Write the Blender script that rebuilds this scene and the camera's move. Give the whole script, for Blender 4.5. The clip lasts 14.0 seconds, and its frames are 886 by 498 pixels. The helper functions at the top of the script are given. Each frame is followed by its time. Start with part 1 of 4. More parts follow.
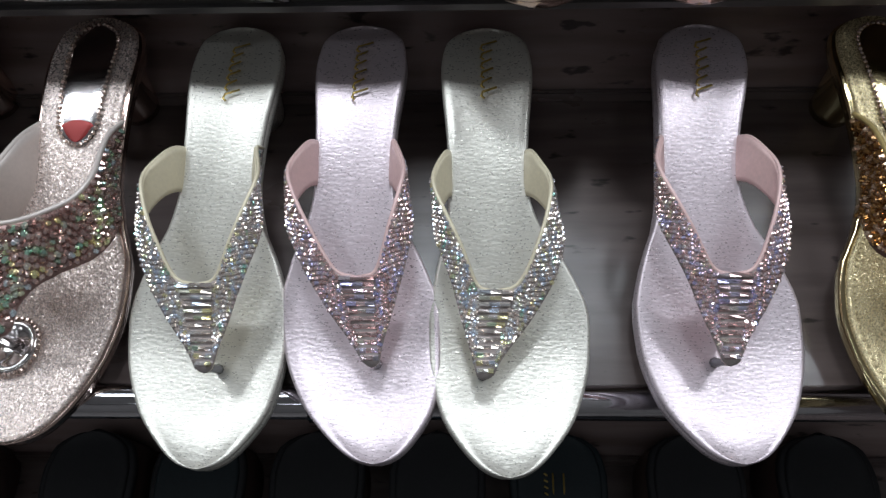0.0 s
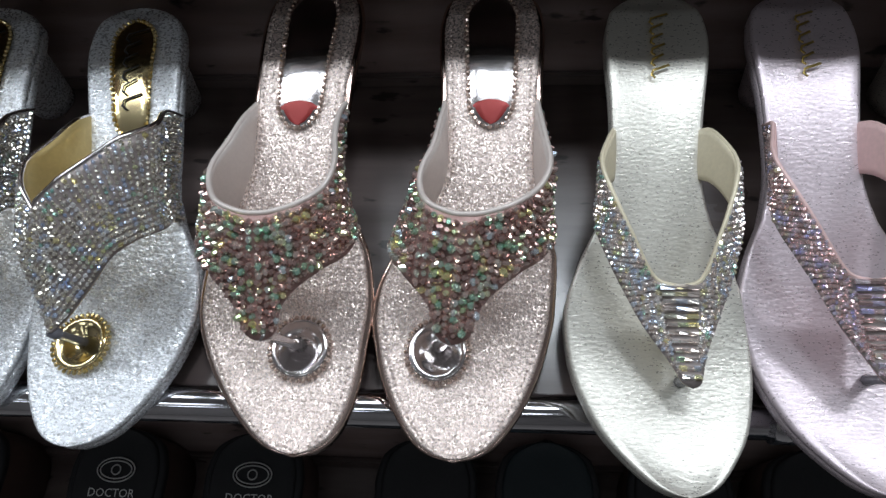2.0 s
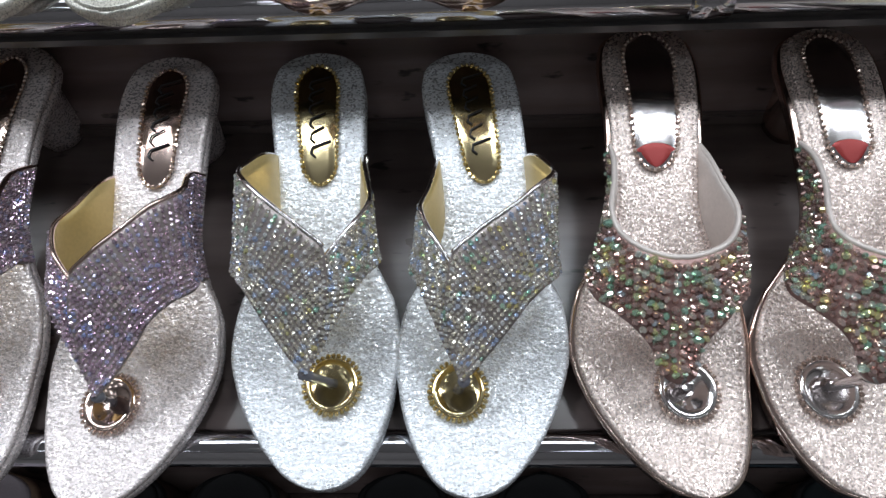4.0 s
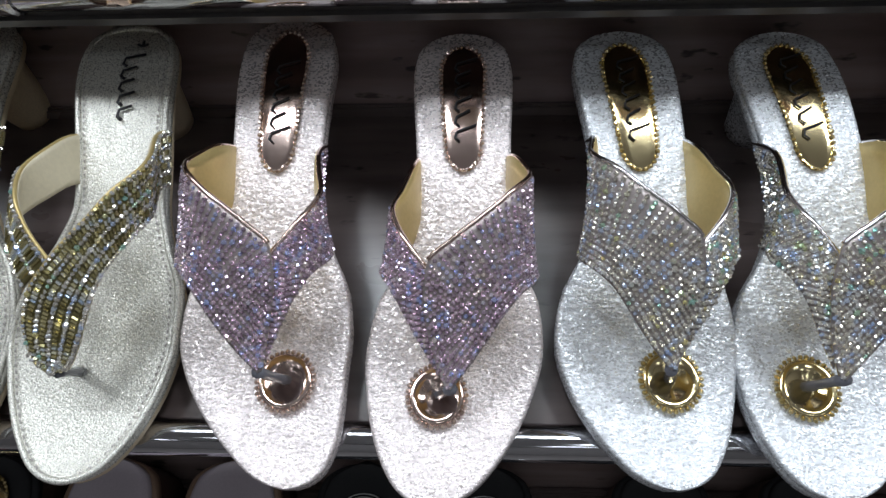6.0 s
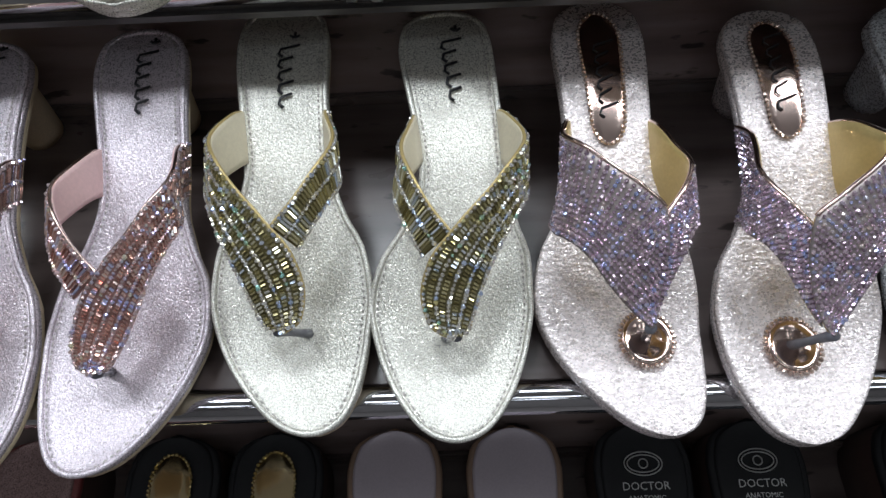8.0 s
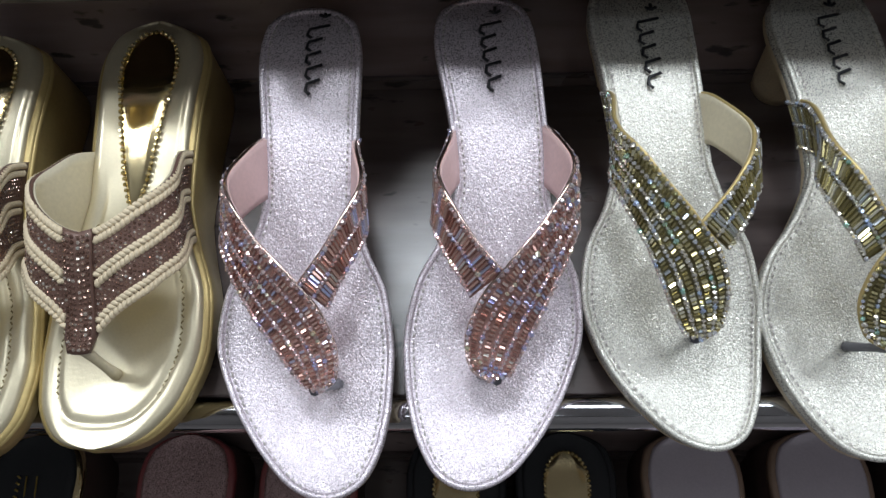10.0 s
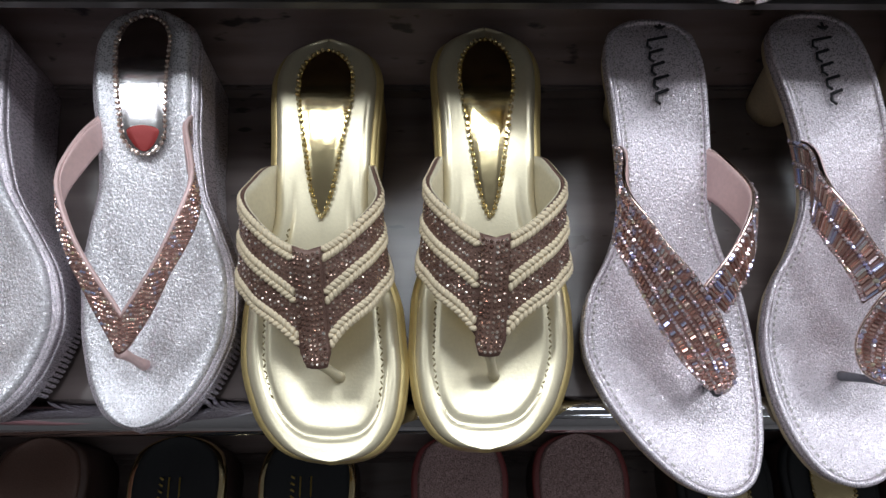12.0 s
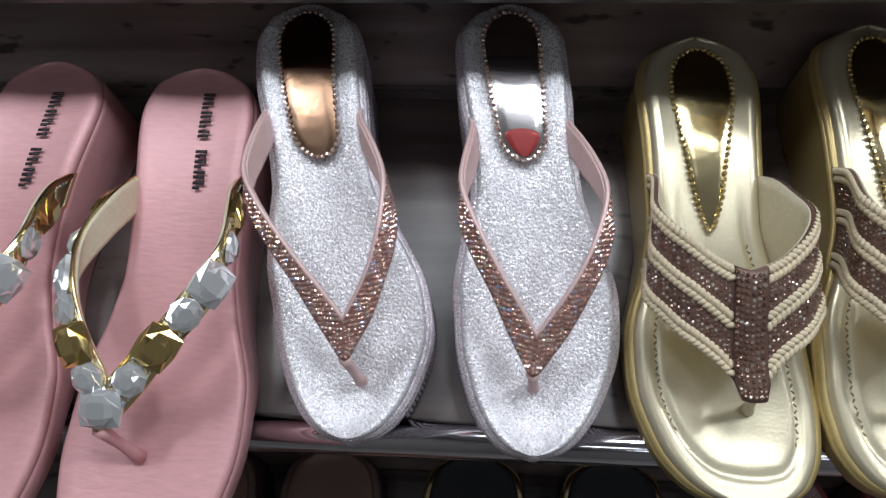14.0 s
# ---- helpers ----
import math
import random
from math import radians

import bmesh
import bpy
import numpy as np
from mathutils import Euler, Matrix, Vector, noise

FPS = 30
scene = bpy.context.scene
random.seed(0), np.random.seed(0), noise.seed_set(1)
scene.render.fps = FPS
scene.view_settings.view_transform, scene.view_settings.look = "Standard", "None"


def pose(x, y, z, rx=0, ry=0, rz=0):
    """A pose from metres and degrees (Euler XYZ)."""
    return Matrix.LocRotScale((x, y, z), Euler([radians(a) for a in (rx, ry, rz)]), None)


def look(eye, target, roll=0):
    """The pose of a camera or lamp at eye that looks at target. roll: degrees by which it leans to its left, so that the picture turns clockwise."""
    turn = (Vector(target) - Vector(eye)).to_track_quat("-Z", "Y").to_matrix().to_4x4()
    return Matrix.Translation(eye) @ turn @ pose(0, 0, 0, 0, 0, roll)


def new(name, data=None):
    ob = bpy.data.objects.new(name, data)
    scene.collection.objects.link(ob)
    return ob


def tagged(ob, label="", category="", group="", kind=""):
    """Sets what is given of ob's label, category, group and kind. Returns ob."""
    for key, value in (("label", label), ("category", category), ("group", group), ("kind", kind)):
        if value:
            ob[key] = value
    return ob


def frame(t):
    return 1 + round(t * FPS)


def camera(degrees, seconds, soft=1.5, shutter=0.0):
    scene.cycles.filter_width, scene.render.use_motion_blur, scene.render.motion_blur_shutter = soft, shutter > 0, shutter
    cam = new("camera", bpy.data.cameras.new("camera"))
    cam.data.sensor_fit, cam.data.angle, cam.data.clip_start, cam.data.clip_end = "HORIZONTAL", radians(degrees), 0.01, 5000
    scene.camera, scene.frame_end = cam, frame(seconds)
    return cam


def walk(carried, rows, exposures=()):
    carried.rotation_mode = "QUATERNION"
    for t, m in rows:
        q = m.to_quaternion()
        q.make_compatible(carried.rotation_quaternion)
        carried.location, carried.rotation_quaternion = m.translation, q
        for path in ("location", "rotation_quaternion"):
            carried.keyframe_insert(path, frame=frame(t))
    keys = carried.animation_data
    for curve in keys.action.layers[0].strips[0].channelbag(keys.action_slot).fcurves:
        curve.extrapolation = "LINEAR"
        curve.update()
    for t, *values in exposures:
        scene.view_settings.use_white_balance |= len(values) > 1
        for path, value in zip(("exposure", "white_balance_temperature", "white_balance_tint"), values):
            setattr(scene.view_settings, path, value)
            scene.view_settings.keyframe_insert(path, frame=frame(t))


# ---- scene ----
cam = camera(67.3, 14.0, soft=1.4)
PATH = [
    (0, (0.262, -0.319, 0.311), (0.204, 1.233, -0.949), -1.5),
    (0.5, (0.196, -0.33, 0.31), (0.119, 1.226, -0.945), -2.4),
    (1, (0.155, -0.34, 0.316), (0.058, 1.209, -0.945), -2.0),
    (1.5, (0.107, -0.331, 0.305), (-0.093, 1.208, -0.956), -3.5),
    (2, (0.052, -0.294, 0.293), (-0.106, 1.237, -0.984), -3.2),
    (2.5, (0.003, -0.281, 0.283), (-0.187, 1.263, -0.975), -3.4),
    (3, (-0.044, -0.28, 0.29), (-0.258, 1.283, -0.939), -4.1),
    (3.2, (-0.063, -0.283, 0.295), (-0.207, 1.28, -0.945), -3.3),
    (5.3, (-0.256, -0.309, 0.314), (-0.325, 1.296, -0.878), -2.4),
    (5.5, (-0.268, -0.296, 0.308), (-0.358, 1.288, -0.91), -2.5),
    (6, (-0.303, -0.291, 0.305), (-0.412, 1.261, -0.951), -2.4),
    (6.5, (-0.351, -0.299, 0.314), (-0.464, 1.241, -0.957), -3.4),
    (7, (-0.407, -0.308, 0.309), (-0.527, 1.238, -0.954), -3.8),
    (7.5, (-0.452, -0.311, 0.308), (-0.553, 1.223, -0.971), -3.8),
    (8, (-0.492, -0.32, 0.314), (-0.538, 1.224, -0.957), -3.1),
    (8.5, (-0.541, -0.327, 0.313), (-0.658, 1.21, -0.961), -4.1),
    (8.7, (-0.563, -0.322, 0.31), (-0.713, 1.216, -0.96), -4.9),
    (10.8, (-0.754, -0.284, 0.316), (-0.728, 1.171, -1.057), 0.4),
    (11, (-0.773, -0.286, 0.318), (-0.737, 1.172, -1.05), 0.7),
    (11.5, (-0.83, -0.291, 0.32), (-0.804, 1.166, -1.05), 1.0),
    (12, (-0.883, -0.294, 0.322), (-0.849, 1.186, -1.023), 0.7),
    (12.5, (-0.928, -0.297, 0.323), (-0.837, 1.212, -0.986), 1.8),
    (13, (-0.972, -0.307, 0.325), (-0.916, 1.201, -0.988), 1.6),
    (13.5, (-1.003, -0.28, 0.315), (-1.05, 1.209, -1.02), -0.6),
    (14, (-1.047, -0.273, 0.309), (-1.171, 1.209, -1.028), -1.9),
]
walk(cam, [(t, look(eye, target, roll)) for t, eye, target, roll in PATH],
     [(0, 0.05), (0.5, -0.05), (1, -0.06), (2, 0.03), (2.5, 0.10), (3.2, 0.16), (5.3, 0.28), (8.7, 0.28), (10.8, 0.20), (12, 0.16), (14, 0.16)])

# world and light
world = bpy.data.worlds.new("shop_world")
scene.world = world
world.use_nodes = True
world.node_tree.nodes["Background"].inputs[0].default_value = (0.9, 0.95, 1.0, 1)
world.node_tree.nodes["Background"].inputs[1].default_value = 0.05


def panel_light(x, y, z, size, watts, deep=0.0, tint=(0.85, 0.925, 1.0)):
    lamp = bpy.data.lights.new("ceiling_and_fill_light", "AREA")
    lamp.shape, lamp.size, lamp.size_y, lamp.energy, lamp.color = "RECTANGLE", size, deep or size, watts, tint
    ob = new("ceiling_and_fill_light", lamp)
    ob.matrix_world = pose(x, y, z)
    return ob


LIGHT_Y, LIGHT_Z = -0.26, 1.80
for lx in (-1.75, -0.75, 0.25, 1.25):
    panel_light(lx, LIGHT_Y, LIGHT_Z, 0.20, 5.8)
for lx in (-2.05, -0.80, 0.45, 1.70):
    panel_light(lx, -0.16, LIGHT_Z, 1.15, 6.2, 0.34)
# unseen rows farther out, added as weak front fill under the upper shelf
for ly, watts in ((-1.7, 1.35), (-2.7, 1.1)):
    for lx in (-2.3, -1.3, -0.3, 0.7, 1.7):
        panel_light(lx, ly, LIGHT_Z, 0.34, watts)


# materials
def nodes_of(name):
    m = bpy.data.materials.new(name)
    m.use_nodes = True
    nt = m.node_tree
    return m, nt, nt.nodes["Principled BSDF"]


def link(nt, a, b):
    nt.links.new(a, b)


def ramp(nt, fac, stops):
    r = nt.nodes.new("ShaderNodeValToRGB")
    while len(r.color_ramp.elements) < len(stops):
        r.color_ramp.elements.new(0.5)
    for e, (p, c) in zip(r.color_ramp.elements, stops):
        e.position, e.color = p, (*c, 1)
    link(nt, fac, r.inputs[0])
    return r.outputs[0]


def tex_noise(nt, scale, detail=4.0, stretch=(1, 1, 1)):
    co = nt.nodes.new("ShaderNodeTexCoord")
    mp = nt.nodes.new("ShaderNodeMapping")
    mp.inputs["Scale"].default_value = stretch
    link(nt, co.outputs["Object"], mp.inputs[0])
    n = nt.nodes.new("ShaderNodeTexNoise")
    n.inputs["Scale"].default_value, n.inputs["Detail"].default_value = scale, detail
    link(nt, mp.outputs[0], n.inputs["Vector"])
    return n.outputs["Fac"]


def shade(c, k):
    return tuple(min(1.0, v * k) for v in c)


def bump(nt, bsdf, height, strength, distance):
    b = nt.nodes.new("ShaderNodeBump")
    b.inputs["Strength"].default_value, b.inputs["Distance"].default_value = strength, distance
    link(nt, height, b.inputs["Height"])
    link(nt, b.outputs[0], bsdf.inputs["Normal"])
    return b


def surface(name, col, rough=0.5, metal=0.0, grain=300, depth=0.0003, vary=0.15, stretch=(1, 1, 1), strength=0.4, coat=0.0):
    """A plain surface with grain at two scales."""
    m, nt, p = nodes_of(name)
    big, fine = tex_noise(nt, 18, 3), tex_noise(nt, grain, 4, stretch)
    mix = nt.nodes.new("ShaderNodeMath")
    mix.operation = "ADD"
    link(nt, big, mix.inputs[0])
    link(nt, fine, mix.inputs[1])
    half = nt.nodes.new("ShaderNodeMath")
    half.operation = "MULTIPLY"
    half.inputs[1].default_value = 0.5
    link(nt, mix.outputs[0], half.inputs[0])
    link(nt, ramp(nt, half.outputs[0], [(0.3, shade(col, 1 - vary)), (0.7, shade(col, 1 + vary))]), p.inputs["Base Color"])
    p.inputs["Metallic"].default_value, p.inputs["Roughness"].default_value = metal, rough
    p.inputs["Coat Weight"].default_value = coat
    bump(nt, p, fine, strength, depth)
    return m


def glitter(name, col, rough=0.45, metal=0.2, flake=2400, share=0.25, tilt=0.5, crackle=1100, vary=0.06, depth=0.0004, stretch=(1, 1, 1)):
    """A fine crackled sheet strewn with tiny tilted mirror flakes."""
    m, nt, p = nodes_of(name)
    co = nt.nodes.new("ShaderNodeTexCoord")
    mp = nt.nodes.new("ShaderNodeMapping")
    mp.inputs["Scale"].default_value = stretch
    link(nt, co.outputs["Object"], mp.inputs[0])
    v = nt.nodes.new("ShaderNodeTexVoronoi")
    v.inputs["Scale"].default_value = flake
    link(nt, mp.outputs[0], v.inputs["Vector"])
    sep = nt.nodes.new("ShaderNodeSeparateColor")
    link(nt, v.outputs["Color"], sep.inputs[0])
    mask = nt.nodes.new("ShaderNodeMath")
    mask.operation = "GREATER_THAN"
    mask.inputs[1].default_value = 1 - share
    link(nt, sep.outputs[2], mask.inputs[0])
    sub = nt.nodes.new("ShaderNodeVectorMath")
    sub.operation = "SUBTRACT"
    sub.inputs[1].default_value = (0.5, 0.5, 0.5)
    link(nt, v.outputs["Color"], sub.inputs[0])
    sc = nt.nodes.new("ShaderNodeVectorMath")
    sc.operation = "SCALE"
    sc.inputs["Scale"].default_value = tilt
    link(nt, sub.outputs[0], sc.inputs[0])
    b = nt.nodes.new("ShaderNodeBump")
    b.inputs["Strength"].default_value, b.inputs["Distance"].default_value = 0.7, depth
    fine = tex_noise(nt, crackle, 5, stretch)
    link(nt, fine, b.inputs["Height"])
    add = nt.nodes.new("ShaderNodeVectorMath")
    add.operation = "ADD"
    link(nt, b.outputs[0], add.inputs[0])
    link(nt, sc.outputs[0], add.inputs[1])
    nor = nt.nodes.new("ShaderNodeVectorMath")
    nor.operation = "NORMALIZE"
    link(nt, add.outputs[0], nor.inputs[0])
    link(nt, nor.outputs[0], p.inputs["Normal"])
    big = tex_noise(nt, 40, 3)
    link(nt, ramp(nt, big, [(0.3, shade(col, 1 - vary)), (0.7, shade(col, 1 + vary * 0.6))]), p.inputs["Base Color"])
    for socket, low, high in (("Metallic", metal, min(0.9, metal + 0.22)), ("Roughness", rough, rough * 0.6)):
        r = nt.nodes.new("ShaderNodeMapRange")
        r.inputs["To Min"].default_value, r.inputs["To Max"].default_value = low, high
        link(nt, mask.outputs[0], r.inputs["Value"])
        link(nt, r.outputs[0], p.inputs[socket])
    return m


def stones(name, stops, rough=0.10, metal=0.76):
    """Rhinestones and beads, each one tinted by itself."""
    m, nt, p = nodes_of(name)
    g = nt.nodes.new("ShaderNodeNewGeometry")
    link(nt, ramp(nt, g.outputs["Random Per Island"], stops), p.inputs["Base Color"])
    p.inputs["Metallic"].default_value, p.inputs["Roughness"].default_value = metal, rough
    return m


def wood_board(name, dark, light, rough, coat=0.0):
    m, nt, p = nodes_of(name)
    p.inputs["Coat Weight"].default_value, p.inputs["Coat Roughness"].default_value = coat, 0.14
    long_grain, blot = tex_noise(nt, 60, 6, (0.12, 1, 1)), tex_noise(nt, 14, 5, (0.5, 1, 1))
    a = ramp(nt, long_grain, [(0.35, dark), (0.62, light)])
    spots = ramp(nt, tex_noise(nt, 110, 3, (0.35, 1, 1)), [(0.30, (0.25, 0.25, 0.25)), (0.36, (1, 1, 1))])
    mul = nt.nodes.new("ShaderNodeMix")
    mul.data_type, mul.blend_type = "RGBA", "MULTIPLY"
    mul.inputs["Factor"].default_value = 1.0
    link(nt, a, mul.inputs[6])
    link(nt, spots, mul.inputs[7])
    link(nt, mul.outputs[2], p.inputs["Base Color"])
    r = nt.nodes.new("ShaderNodeMapRange")
    r.inputs["To Min"].default_value, r.inputs["To Max"].default_value = rough - 0.08, rough + 0.12
    link(nt, blot, r.inputs["Value"])
    link(nt, r.outputs[0], p.inputs["Roughness"])
    bump(nt, p, long_grain, 0.15, 0.0006)
    return m


BOARD = wood_board("dark_laminate", (0.072, 0.053, 0.049), (0.135, 0.104, 0.098), 0.28, 0.2)
RISER_BOARD = wood_board("brown_riser_laminate", (0.19, 0.135, 0.125), (0.32, 0.245, 0.23), 0.30)
CHROME = surface("chrome", (0.62, 0.62, 0.65), 0.09, 1.0, 200, 0.00005, 0.05)
EDGE_STRIP = surface("edge_strip", (0.10, 0.095, 0.095), 0.25, 0.2, 80, 0.0002)
WALL_PAINT = surface("wall_paint", (0.34, 0.32, 0.31), 0.7, 0.0, 60, 0.0004)
DARK_WALL = surface("dark_wall", (0.10, 0.09, 0.09), 0.6, 0.0, 60, 0.0004)
CEILING_PAINT = surface("ceiling_paint", (0.7, 0.7, 0.7), 0.8, 0.0, 50, 0.0004)
FLOOR_TILE = surface("floor_tile", (0.26, 0.24, 0.23), 0.3, 0.0, 40, 0.0003)

CREAM_SATIN = glitter("cream_satin", (0.64, 0.62, 0.56), 0.37, 0.50, 2600, 0.04, 0.09, 700, 0.05, 0.00030, (0.4, 1, 1))
PINK_SATIN = glitter("pale_pink_satin", (0.68, 0.59, 0.63), 0.37, 0.50, 2600, 0.04, 0.09, 700, 0.05, 0.00030, (0.4, 1, 1))
ROSE_GLITTER = glitter("rose_gold_glitter", (0.78, 0.66, 0.61), 0.38, 0.46, 1250, 0.32, 0.52, 480, 0.10, 0.0012)
SILVER_CRACKLE = glitter("silver_crackle", (0.78, 0.80, 0.83), 0.43, 0.38, 1300, 0.30, 0.42, 480, 0.06, 0.0013, (0.7, 1, 1))
ROSE_CRACKLE = glitter("rose_crackle", (0.83, 0.75, 0.74), 0.43, 0.38, 1300, 0.30, 0.42, 480, 0.06, 0.0013, (0.7, 1, 1))
CREAM_SHIMMER = glitter("cream_shimmer", (0.70, 0.685, 0.62), 0.40, 0.44, 2200, 0.22, 0.40, 1000, 0.05, 0.0005)
LILAC_SHIMMER = glitter("lilac_shimmer", (0.71, 0.64, 0.69), 0.38, 0.46, 2200, 0.24, 0.40, 1000, 0.05, 0.0005)
GOLD_LEATHER = surface("gold_leather", (0.68, 0.605, 0.43), 0.31, 0.58, 700, 0.00015, 0.06)
SILVER_GLITTER = glitter("silver_lilac_glitter", (0.80, 0.77, 0.80), 0.38, 0.36, 1700, 0.26, 0.46, 700, 0.08, 0.0009)
PINK_FABRIC = surface("pink_satin_fabric", (0.64, 0.33, 0.34), 0.42, 0.15, 500, 0.0003, 0.10, (0.25, 1, 1))
GOLD_GLITTER = glitter("gold_glitter", (0.68, 0.57, 0.34), 0.38, 0.45, 1900, 0.36, 0.5)
GOLD_FOIL = surface("gold_foil", (0.84, 0.70, 0.40), 0.13, 1.0, 70, 0.0005, 0.08)
ROSE_FOIL = surface("rose_foil", (0.80, 0.62, 0.55), 0.13, 1.0, 70, 0.0005, 0.08)
SILVER_FOIL = surface("silver_foil", (0.80, 0.76, 0.76), 0.13, 1.0, 70, 0.0005, 0.08)
BROWN_FOIL = surface("brown_foil", (0.26, 0.155, 0.10), 0.22, 1.0, 90, 0.0006, 0.1)
RED_FOIL = surface("red_foil", (0.24, 0.020, 0.018), 0.35, 0.4, 90, 0.0004, 0.1)
GOLD_LINING = surface("gold_lining", (0.55, 0.42, 0.18), 0.38, 0.5, 500, 0.0002, 0.1)
CREAM_LINING = surface("cream_lining", (0.68, 0.61, 0.45), 0.45, 0.2, 500, 0.0002, 0.1)
PALE_LINING = surface("pale_lining", (0.64, 0.57, 0.53), 0.42, 0.25, 500, 0.0002, 0.08)
PINK_LINING = surface("pink_lining", (0.72, 0.50, 0.48), 0.45, 0.2, 500, 0.0002, 0.1)
BROWN_SOLE = surface("brown_sole", (0.10, 0.06, 0.05), 0.5, 0.0, 300, 0.0003)
BLACK_LEATHER = surface("black_leather", (0.013, 0.013, 0.015), 0.60, 0.0, 700, 0.0003, 0.2)
NAVY_LEATHER = surface("dark_teal_leather", (0.011, 0.018, 0.022), 0.55, 0.0, 700, 0.0003, 0.2)
for dark in (BLACK_LEATHER, NAVY_LEATHER):
    dark.node_tree.nodes["Principled BSDF"].inputs["Specular IOR Level"].default_value = 0.32
LILAC_LEATHER = surface("lilac_leather", (0.46, 0.40, 0.44), 0.35, 0.1, 700, 0.0002, 0.1)
MAUVE_GLITTER = glitter("mauve_glitter", (0.34, 0.22, 0.21), 0.40, 0.3, 1900, 0.25, 0.45)
TAN_EDGE = surface("tan_edge", (0.26, 0.17, 0.12), 0.35, 0.2, 400, 0.0002)
RED_SOLE = surface("dark_red_sole", (0.22, 0.05, 0.05), 0.4, 0.0, 400, 0.0002)
INK = surface("dark_ink", (0.02, 0.02, 0.025), 0.4)
PALE_INK = surface("silver_ink", (0.55, 0.55, 0.55), 0.4, 0.3)
GOLD_INK = surface("gold_ink", (0.75, 0.55, 0.16), 0.3, 0.7)
GREY_POST = surface("clear_grey_post", (0.14, 0.14, 0.16), 0.2, 0.0)
STONE_BED = surface("dark_stone_bed", (0.30, 0.26, 0.25), 0.35, 0.4, 900, 0.0003, 0.2)
ROSE_BED = surface("rose_brown_bead_bed", (0.34, 0.21, 0.19), 0.4, 0.3, 900, 0.0003, 0.2)
OLIVE_BED = surface("olive_stone_bed", (0.13, 0.11, 0.045), 0.35, 0.4, 900, 0.0003, 0.2)
COPPER_BED = surface("copper_stone_bed", (0.34, 0.19, 0.165), 0.35, 0.4, 900, 0.0003, 0.2)
BRAID = surface("beige_braid", (0.70, 0.58, 0.40), 0.6, 0.0, 900, 0.0004, 0.2)
BROWN_BAND = surface("brown_band", (0.16, 0.09, 0.07), 0.4, 0.2, 900, 0.0004, 0.2)
GREY_THREAD = surface("grey_thread", (0.40, 0.37, 0.35), 0.6)
DARK_THREAD = surface("olive_thread", (0.20, 0.15, 0.06), 0.6)
CLEAR_GEM = stones("clear_gem", [(0.0, (0.82, 0.85, 0.87)), (1.0, (0.98, 0.98, 0.98))], 0.05, 0.7)
AMBER_GEM = stones("amber_gem", [(0.0, (0.75, 0.50, 0.12)), (1.0, (0.88, 0.72, 0.36))], 0.06, 0.95)

S_AB = stones("iridescent_stones", [(0.0, (0.69, 0.63, 0.61)), (0.35, (0.90, 0.80, 0.73)), (0.6, (0.95, 0.95, 0.95)), (0.8, (0.69, 0.78, 0.94)), (0.92, (0.95, 0.87, 0.51)), (1.0, (0.45, 0.81, 0.75))])
S_ABROSE = stones("rose_iridescent_stones", [(0.0, (0.63, 0.48, 0.46)), (0.4, (0.87, 0.65, 0.63)), (0.7, (0.95, 0.83, 0.87)), (0.88, (0.63, 0.63, 0.95)), (1.0, (0.95, 0.87, 0.63))])
S_BEAD = stones("brown_green_beads", [(0.0, (0.40, 0.26, 0.24)), (0.42, (0.66, 0.47, 0.43)), (0.62, (0.80, 0.66, 0.60)), (0.76, (0.42, 0.74, 0.58)), (0.86, (0.90, 0.80, 0.40)), (1.0, (0.70, 0.80, 0.90))])
S_SILVER = stones("silver_gold_stones", [(0.0, (0.58, 0.54, 0.48)), (0.4, (0.87, 0.83, 0.73)), (0.7, (0.95, 0.95, 0.95)), (0.86, (0.57, 0.69, 0.95)), (0.94, (0.95, 0.83, 0.39)), (1.0, (0.45, 0.81, 0.75))])
S_LILAC = stones("lilac_stones", [(0.0, (0.46, 0.36, 0.43)), (0.45, (0.73, 0.58, 0.68)), (0.72, (0.95, 0.78, 0.85)), (0.88, (0.53, 0.61, 0.95)), (1.0, (0.95, 0.83, 0.75))])
S_OLIVE = stones("olive_stones", [(0.0, (0.26, 0.22, 0.10)), (0.45, (0.62, 0.55, 0.29)), (0.75, (0.84, 0.80, 0.58)), (0.9, (0.92, 0.90, 0.78)), (0.96, (0.55, 0.64, 0.76)), (1.0, (0.88, 0.78, 0.45))])
S_COPPER = stones("copper_stones", [(0.0, (0.46, 0.26, 0.23)), (0.5, (0.80, 0.52, 0.44)), (0.8, (0.95, 0.74, 0.64)), (0.93, (0.62, 0.66, 0.95)), (1.0, (0.95, 0.80, 0.48))])
S_BROWN = stones("brown_stones", [(0.0, (0.22, 0.13, 0.10)), (0.6, (0.44, 0.29, 0.23)), (0.85, (0.70, 0.58, 0.48)), (1.0, (0.92, 0.87, 0.80))])
S_GOLDB = stones("gold_beads", [(0.0, (0.55, 0.42, 0.16)), (1.0, (0.85, 0.70, 0.40))])
S_ROSEB = stones("rose_beads", [(0.0, (0.60, 0.45, 0.38)), (1.0, (0.85, 0.70, 0.62))])
S_AMBER = stones("amber_brown_beads", [(0.0, (0.20, 0.09, 0.03)), (0.6, (0.45, 0.24, 0.08)), (1.0, (0.80, 0.60, 0.45))])


# building helpers
def mesh_from(verts, faces, name="part", smooth=True):
    me = bpy.data.meshes.new(name)
    me.from_pydata([tuple(v) for v in verts], [], [tuple(f) for f in faces])
    me.update()
    if smooth:
        me.polygons.foreach_set("use_smooth", [True] * len(me.polygons))
    return me


